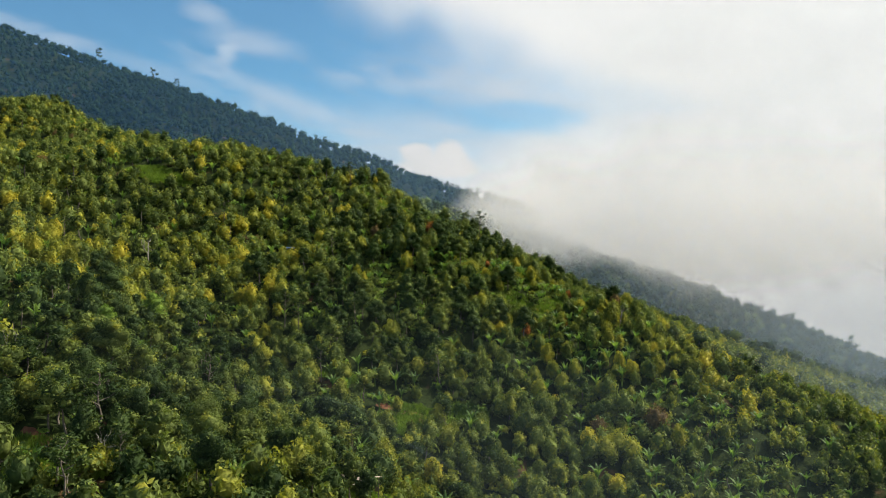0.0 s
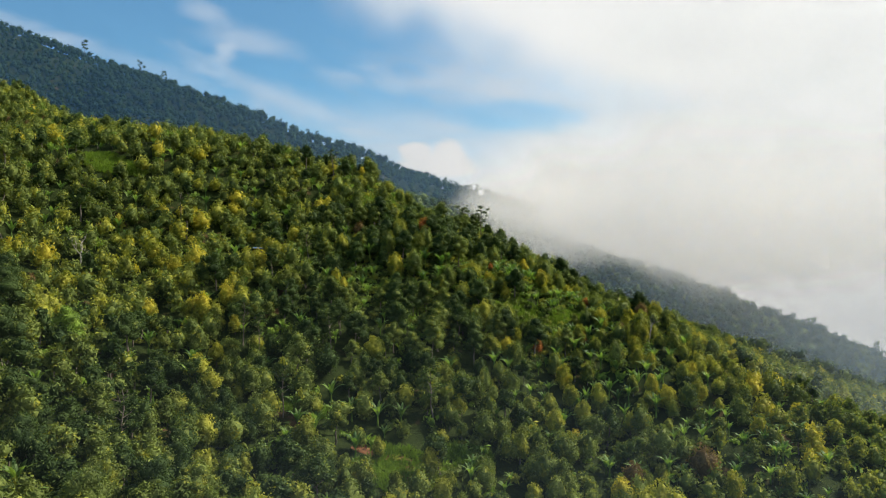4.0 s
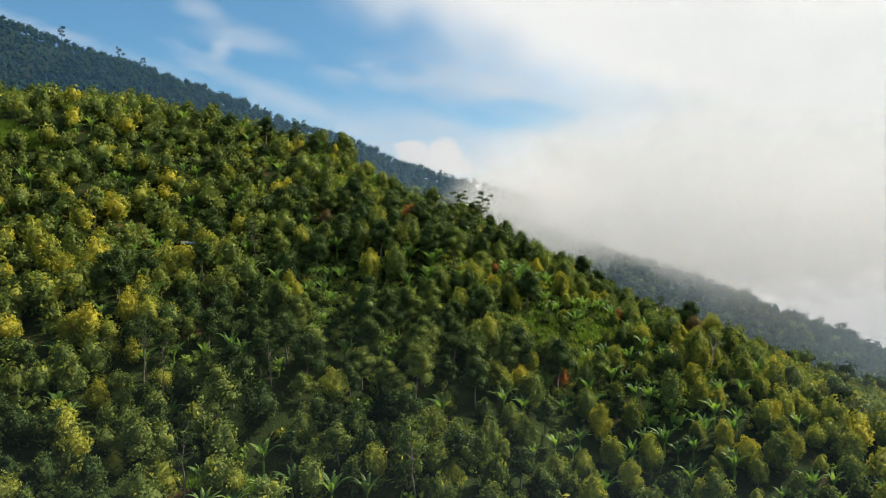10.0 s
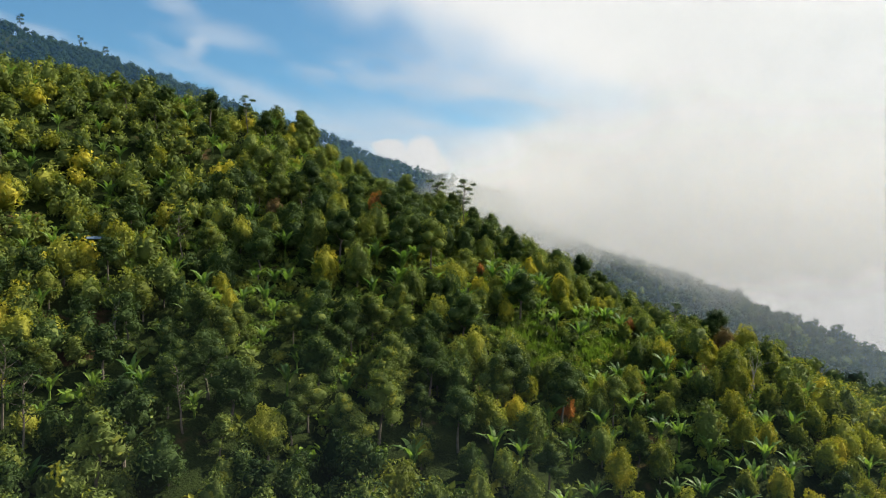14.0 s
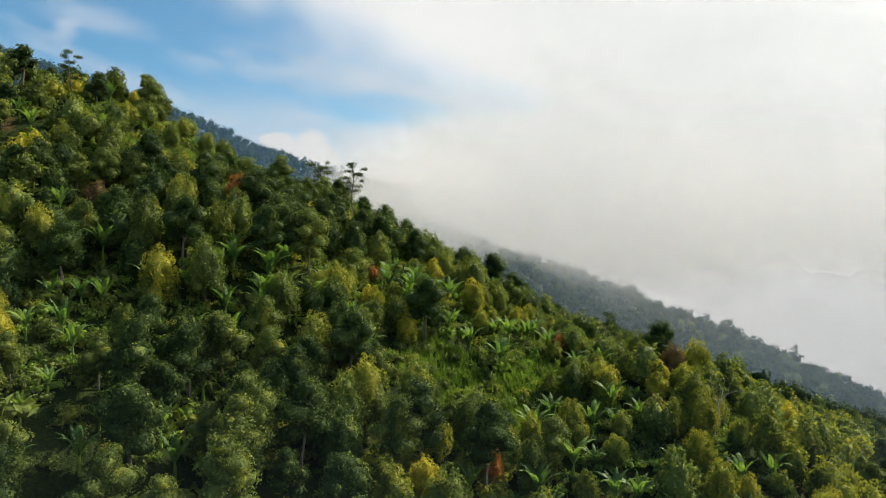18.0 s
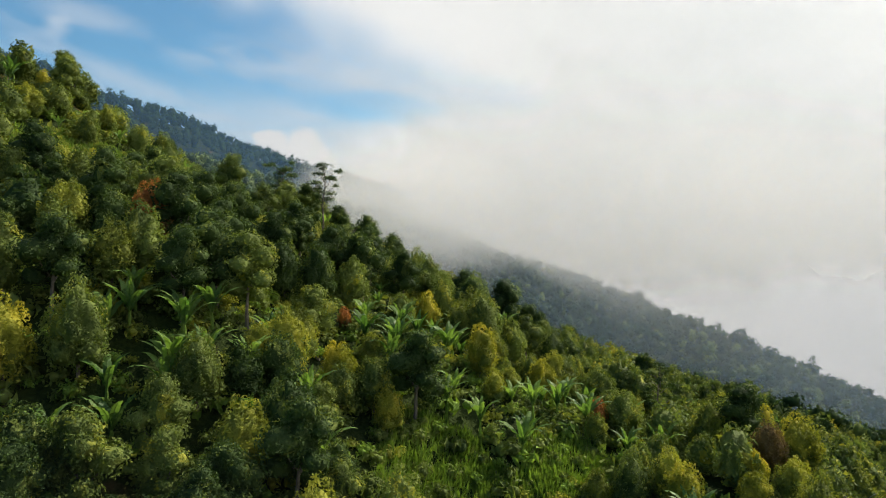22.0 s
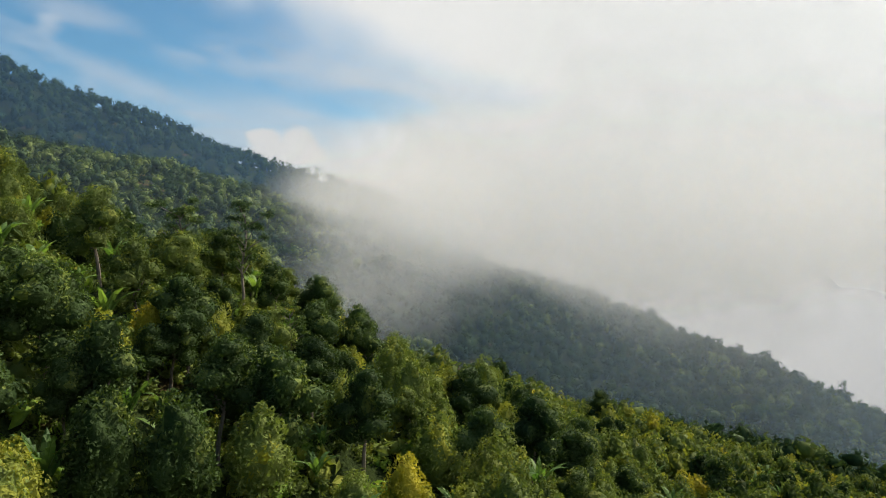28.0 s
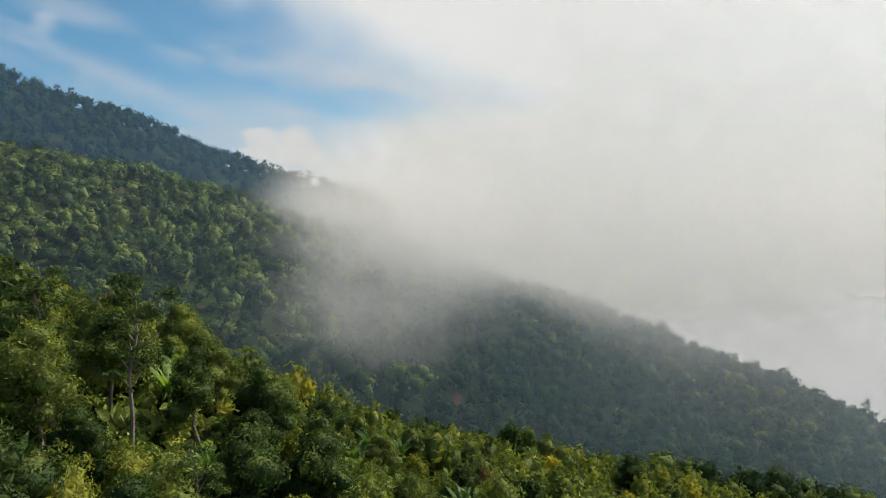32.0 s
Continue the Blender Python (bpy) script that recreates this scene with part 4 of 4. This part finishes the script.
def ridge_pines():
    """Single tall trees that stand up from the far mountain's crest."""
    rng = np.random.default_rng(77)
    shapes = [(umbrella_shape if i % 2 else broadleaf_shape)(np.random.default_rng(700 + i), 260, 0.9, 1, 7) for i in range(6)]
    meshes = [(mesh_from("trunk", *t, [BARK]), mesh_from("crown", *c, [LEAF["dark"]], None, is_mass(c))) for t, c in shapes]
    spots = [(-438, 2.0), (-366, 1.5), (-356, 1.6), (-346, 1.8), (-297, 1.5), (-405, 0.9), (-480, 1.1), (-255, 0.8), (-386, 0.8)]
    spots += [(float(x), float(rng.uniform(0.5, 1.15))) for x in rng.uniform(-230, 68, 74)]
    ridge = [(float(x), float(rng.uniform(0.45, 1.1))) for x in rng.uniform(70, 262, 70)]
    for x, s in spots + ridge:
        un = max(-4.0, min(0.0, x / 100))
        y = 680.6 + 0.162 * x + 18.8 * un * un + 3 + float(rng.uniform(-6, 6))
        if x > 90:
            y = 513 + 0.111 * x - 13.6 * (x / 100) ** 2 + float(rng.uniform(-12, 10))
        root = tagged(new("ridge_tree"), "tall dark tree standing up from a distant crest", "tree", "trees on the distant crests")
        t, c = meshes[int(rng.integers(0, 6))]
        part("trunk", t, None, root)
        part("crown", c, None, root)
        root.matrix_basis = Matrix.Translation((x, y, float(height(x, y)) - 0.2)) @ Matrix.Rotation(float(rng.uniform(0, 6)), 4, "Z") @ Matrix.Scale(s, 4)


bare_trees()
ridge_pines()
SOIL = rough_material("red_soil", (0.11, 0.05, 0.028), (0.22, 0.105, 0.055), 0.6, 0.95, (0.07, 0.075, 0.03), 0.1)


def soil_patch(x, y, a, b, turn, seed):
    """A dug red-earth terrace lying on the slope, with a ragged rim."""
    rng = np.random.default_rng(seed)
    n, rings = 28, 5
    wob = 1 + 0.22 * np.sin(np.arange(n) * 2 * math.pi / n * 3 + seed) + rng.uniform(-0.12, 0.12, n)
    v = [(x, y)]
    for r in range(1, rings + 1):
        for i in range(n):
            t = i * 2 * math.pi / n
            px, py = a * r / rings * wob[i] * math.cos(t), b * r / rings * wob[i] * math.sin(t)
            v.append((x + px * math.cos(turn) - py * math.sin(turn), y + px * math.sin(turn) + py * math.cos(turn)))
    v = np.array(v)
    lift = np.concatenate([[0.16], np.repeat([0.16, 0.16, 0.14, 0.1, -0.1], n)])
    z = height(v[:, 0], v[:, 1]) + lift
    f = [(0, 1 + i, 1 + (i + 1) % n) for i in range(n)]
    for r in range(rings - 1):
        o = 1 + r * n
        for i in range(n):
            f += [(o + i, o + n + i, o + n + (i + 1) % n), (o + i, o + n + (i + 1) % n, o + (i + 1) % n)]
    me = mesh_from("bare_soil", np.column_stack([v, z]), np.array(f), [SOIL], None, True)
    tagged(new("bare_soil", me), "freshly dug red-brown earth on the slope", "soil", kind="structure")


for k, (x, y, a, b, t) in enumerate(((-6.5, 142.0, 6.5, 2.8, -0.25), (-46, 85, 5, 1.6, -0.3), (-13.5, 93.5, 6, 2.2, -0.2), (-22, 150, 3, 1.4, 0.2))):
    soil_patch(x, y, a, b, t, 30 + k)


def board(lx, ly, lz, bevel=0.02):
    bm = bmesh.new()
    bmesh.ops.create_cube(bm, size=1)
    bmesh.ops.scale(bm, vec=(lx, ly, lz), verts=bm.verts)
    bmesh.ops.bevel(bm, geom=bm.edges[:], offset=bevel, segments=1, affect="EDGES")
    me = bpy.data.meshes.new("board")
    bm.to_mesh(me)
    bm.free()
    return me


def farm_hut(x, y, turn, w, d, h, roof_mat, label):
    """Field hut: posts, board walls, a low pitched roof of separate sheets."""
    root = tagged(new("farm_hut"), label, "hut")
    root.matrix_basis = Matrix.Translation((x, y, float(height(x, y)))) @ Matrix.Rotation(turn, 4, "Z")
    post, plank = board(0.12, 0.12, h + 1.2), board(0.2, 0.03, h * 0.8, 0.008)
    plank.materials.append(BARK)
    post.materials.append(BARK)
    for px in (-w / 2, w / 2):
        for py in (-d / 2, d / 2):
            part("post", post, None, root).location = (px, py, (h + 1.2) / 2 - 1.2)
    n = int(w / 0.22)
    for i in range(n):
        part("wall_board", plank, None, root).location = (-w / 2 + 0.11 + i * 0.22, d / 2, h * 0.5)
    sheets = max(3, int(w / 0.85))
    sl = math.radians(16)
    sheet = board((w + 0.7) / sheets - 0.015, (d / 2 + 0.5) / math.cos(sl), 0.04, 0.01)
    sheet.materials.append(roof_mat)
    for side in (-1, 1):
        for i in range(sheets):
            ob = part("roof_sheet", sheet, None, root)
            ob.matrix_basis = Matrix.Translation((-(w + 0.7) / 2 + (i + 0.5) * (w + 0.7) / sheets, side * (d / 4 + 0.22), h + 0.42 - 0.01 * (i % 2))) @ Matrix.Rotation(-side * sl, 4, "X")
    return root


PALE_ROOF = rough_material("bleached_roof", (0.32, 0.26, 0.20), (0.58, 0.48, 0.38), 1.5, 0.8, (0.16, 0.11, 0.08), 0.02)
BLUE_ROOF = rough_material("blue_tin_roof", (0.07, 0.11, 0.17), (0.13, 0.19, 0.26), 1.2, 0.75, (0.12, 0.08, 0.06), 0.02)
farm_hut(-11.0, 93.5, -0.25, 4.4, 3.0, 1.9, PALE_ROOF, "low field hut with a bleached stained roof on red earth")
farm_hut(-41.8, 196.0, 0.3, 1.6, 1.5, 2.0, BLUE_ROOF, "small field hut with a dull blue tin roof")
FAR_SHAPES = [leafy([leafy_dome(np.random.default_rng(500 + i), (0, 0, 3.0 * k), 2.1, 3.1 * k, 0, 9, 0.4, 0.25), leafy_dome(np.random.default_rng(520 + i), (0.9, 0.5, 2.2), 1.5, 1.9, 0, 6, 0.4)], 36, 1.25, 0.7, np.random.default_rng(540 + i))
              for i, k in enumerate((1.0, 1.25, 0.85, 1.1))]
FAR_SHAPES += [leafy([leafy_dome(np.random.default_rng(510 + i), (0, 0, 5.2), 2.6, 1.9, 0, 8, 0.4), leafy_dome(np.random.default_rng(530 + i), (1.4, -0.6, 4.0), 1.8, 1.4, 0, 6, 0.4)], 36, 1.3, 0.7, np.random.default_rng(550 + i)) for i in range(2)]
# mostly dark leaves, colouring cloud shadow into the second hill
FAR_MATS = [LEAF["far"], LEAF["dark"], LEAF["green"], LEAF["green"]]
plant_far("middle_wood", "green plantation trees covering the second hill", (-170, 330, 318, 575), 4.7, FAR_SHAPES, FAR_MATS, (0.65, 1.45), 41,
          lambda x, y: height(x, y) > -45 and abs(x - 30) < 0.75 * y - 60)
plant_far("mountain_wood", "forest darkened for cloud shadow on the far mountain flank", (-650, 140, 575, 980), 7.5, FAR_SHAPES, [LEAF["far"]] * 4, (1.1, 1.9), 43,
          lambda x, y: y < 715 + 0.16 * x + 18.8 * min(16, (min(0, x) / 100) ** 2) and x < 0.75 * y and height(x, y) > 20 and x > -0.62 * y - 40)

# ---- cloud ----
def cloud_material(name, strength, edge_x, base_z, seed, tint=(0.9, 0.9, 0.9), soft=(50, 30), haze=0.0, haze_x=(60, 160), fade_x=None, fade_z=None):
    """Drifting cloud: thins out towards the hillside and below its base, torn by noise."""
    m, nt = material(name)
    pos = nt.nodes.new("ShaderNodeNewGeometry").outputs["Position"]
    sep = nt.nodes.new("ShaderNodeSeparateXYZ")
    nt.links.new(pos, sep.inputs[0])
    x, y, z = sep.outputs
    wisp = noise_node(nt, combine(nt, math_node(nt, "MULTIPLY_ADD", z, 0.5, x), math_node(nt, "ADD", y, seed * 37.0), math_node(nt, "MULTIPLY", z, 1.3)), 0.013, 6, 0.55, 0.5)
    w = math_node(nt, "SUBTRACT", wisp, 0.5)
    fx = ramp(nt, math_node(nt, "MULTIPLY_ADD", w, 190.0, x), edge_x - soft[0] / 2, edge_x + soft[0] / 2)
    fz = ramp(nt, math_node(nt, "MULTIPLY_ADD", w, 90.0, z), base_z - soft[1] / 2, base_z + soft[1] / 2)
    a = math_node(nt, "MULTIPLY", math_node(nt, "MULTIPLY", fx, fz), strength)
    top = ramp(nt, math_node(nt, "MULTIPLY_ADD", w, 80.0, z), 88.0, 132.0, 1.0, 0.0)
    a = math_node(nt, "MULTIPLY", a, top)
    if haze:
        # even tinted veil that paints haze over whatever lies behind the sheet
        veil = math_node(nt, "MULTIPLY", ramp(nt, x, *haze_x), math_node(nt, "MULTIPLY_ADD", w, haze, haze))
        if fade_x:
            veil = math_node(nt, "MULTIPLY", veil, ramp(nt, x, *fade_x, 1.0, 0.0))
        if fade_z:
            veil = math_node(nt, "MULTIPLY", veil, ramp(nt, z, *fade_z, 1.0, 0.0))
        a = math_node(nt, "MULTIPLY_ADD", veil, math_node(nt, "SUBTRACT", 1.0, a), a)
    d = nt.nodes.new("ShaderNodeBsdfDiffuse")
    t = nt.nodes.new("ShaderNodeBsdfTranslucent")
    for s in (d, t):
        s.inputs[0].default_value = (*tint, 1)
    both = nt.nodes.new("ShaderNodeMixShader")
    nt.links.new(d.outputs[0], both.inputs[1])
    nt.links.new(t.outputs[0], both.inputs[2])
    clear = nt.nodes.new("ShaderNodeBsdfTransparent")
    mx = nt.nodes.new("ShaderNodeMixShader")
    nt.links.new(a, mx.inputs[0])
    nt.links.new(clear.outputs[0], mx.inputs[1])
    nt.links.new(both.outputs[0], mx.inputs[2])
    finish(nt, mx.outputs[0])
    return m


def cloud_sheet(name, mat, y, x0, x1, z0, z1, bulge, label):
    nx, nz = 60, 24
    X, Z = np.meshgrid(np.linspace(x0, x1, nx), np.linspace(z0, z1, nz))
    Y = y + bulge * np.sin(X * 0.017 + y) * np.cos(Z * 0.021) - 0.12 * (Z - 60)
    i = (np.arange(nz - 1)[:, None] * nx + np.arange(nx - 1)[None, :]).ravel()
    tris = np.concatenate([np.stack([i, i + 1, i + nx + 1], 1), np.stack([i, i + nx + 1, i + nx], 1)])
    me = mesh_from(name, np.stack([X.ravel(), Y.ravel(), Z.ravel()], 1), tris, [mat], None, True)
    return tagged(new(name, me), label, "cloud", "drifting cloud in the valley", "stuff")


scene.cycles.transparent_max_bounces = 24
for k in range(13):
    y = 368 + 16 * k
    cloud_sheet("cloud", cloud_material("cloud_vapour", 0.205 + 0.003 * k, 46 - 1.8 * k, 54 - 1.0 * k, 0, (0.99, 0.957, 0.94), (40, 28), haze=0.027), y, -160, 520, -60, 210, 5, "thin drifting white cloud over the valley")
# the blue tint of this sheet paints distance haze on the far mountain
cloud_sheet("haze", cloud_material("painted_blue_haze", 0.0, 0, 0, 5, (0.13, 0.31, 0.62), haze=0.17, haze_x=(-2000, -1900), fade_x=(-40, 125)), 598, -620, 140, -20, 420, 4, "blue-tinted sheet painting haze before the far mountain")
# two dull blue sheets paint haze and lower contrast on the second hill
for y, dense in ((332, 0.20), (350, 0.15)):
    cloud_sheet("haze", cloud_material("painted_valley_haze", 0.0, 0, 0, 7, (0.30, 0.43, 0.56), haze=dense, haze_x=(-160, 200)), y, -260, 420, -60, 200, 3, "dull blue sheet painting haze in the dip behind the spur")


# bluish sheet added to paint haze over the spur's outer end
cloud_sheet("haze", cloud_material("painted_spur_haze", 0.0, 0, 0, 11, (0.46, 0.56, 0.64), haze=0.24, haze_x=(46, 125), fade_z=(38, 66)), 176, 40, 190, -60, 74, 6, "bluish sheet painting haze over the outer end of the spur")


def slope_haze():
    """The faintest bluish sheet just over the trees, painting haze on the lower slope."""
    m, nt = material("painted_slope_haze")
    pos = nt.nodes.new("ShaderNodeNewGeometry").outputs["Position"]
    sep = nt.nodes.new("ShaderNodeSeparateXYZ")
    nt.links.new(pos, sep.inputs[0])
    x, y, z = sep.outputs
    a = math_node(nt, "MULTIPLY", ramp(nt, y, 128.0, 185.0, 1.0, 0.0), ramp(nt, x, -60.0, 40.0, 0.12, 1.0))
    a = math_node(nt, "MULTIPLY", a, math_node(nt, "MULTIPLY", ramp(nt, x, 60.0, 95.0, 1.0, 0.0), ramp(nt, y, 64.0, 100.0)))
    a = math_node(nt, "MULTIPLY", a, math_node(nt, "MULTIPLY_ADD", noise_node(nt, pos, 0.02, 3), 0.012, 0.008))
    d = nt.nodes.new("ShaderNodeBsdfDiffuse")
    # bluish tint lifts the dark tones below, as haze would
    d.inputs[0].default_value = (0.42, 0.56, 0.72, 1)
    clear = nt.nodes.new("ShaderNodeBsdfTransparent")
    mx = nt.nodes.new("ShaderNodeMixShader")
    nt.links.new(a, mx.inputs[0])
    nt.links.new(clear.outputs[0], mx.inputs[1])
    nt.links.new(d.outputs[0], mx.inputs[2])
    finish(nt, mx.outputs[0])
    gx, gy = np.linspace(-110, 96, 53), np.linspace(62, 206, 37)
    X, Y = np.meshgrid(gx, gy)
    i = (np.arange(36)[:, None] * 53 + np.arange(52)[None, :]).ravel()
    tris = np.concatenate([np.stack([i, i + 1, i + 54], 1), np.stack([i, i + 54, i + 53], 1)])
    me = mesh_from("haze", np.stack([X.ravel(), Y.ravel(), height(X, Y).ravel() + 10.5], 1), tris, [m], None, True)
    tagged(new("haze", me), "thin bluish sheet painting haze over the lower slope", "cloud", "drifting cloud in the valley", "stuff")


slope_haze()


def cloud_sea():
    """Solid cloud far out over the lowland, as bright as the sky's lower clouds; its top melts into them."""
    m, nt = material("cloud_sea_vapour")
    pos = nt.nodes.new("ShaderNodeNewGeometry").outputs["Position"]
    sep = nt.nodes.new("ShaderNodeSeparateXYZ")
    nt.links.new(pos, sep.inputs[0])
    em = nt.nodes.new("ShaderNodeEmission")
    em.inputs[0].default_value = (*CLOUD_LOW, 1)
    clear = nt.nodes.new("ShaderNodeBsdfTransparent")
    mx = nt.nodes.new("ShaderNodeMixShader")
    w = noise_node(nt, pos, 0.002, 4)
    nt.links.new(ramp(nt, math_node(nt, "MULTIPLY_ADD", w, 110.0, sep.outputs[2]), 85.0, 190.0, 1.0, 0.0), mx.inputs[0])
    nt.links.new(clear.outputs[0], mx.inputs[1])
    nt.links.new(em.outputs[0], mx.inputs[2])
    finish(nt, mx.outputs[0])
    nx = 40
    ang = np.linspace(-0.02, 1.9, nx)
    X, Z = np.meshgrid(90 + 640 * np.sin(ang), np.linspace(-420, 200, 6))
    Y = np.meshgrid(150 + 640 * np.cos(ang), np.zeros(6))[0]
    i = (np.arange(5)[:, None] * nx + np.arange(nx - 1)[None, :]).ravel()
    tris = np.concatenate([np.stack([i, i + 1, i + nx + 1], 1), np.stack([i, i + nx + 1, i + nx], 1)])
    me = mesh_from("backdrop", np.stack([X.ravel(), Y.ravel(), Z.ravel()], 1), tris, [m], None, True)
    tagged(new("backdrop", me), "sea of white cloud over the lowland", "cloud", kind="structure")


cloud_sea()
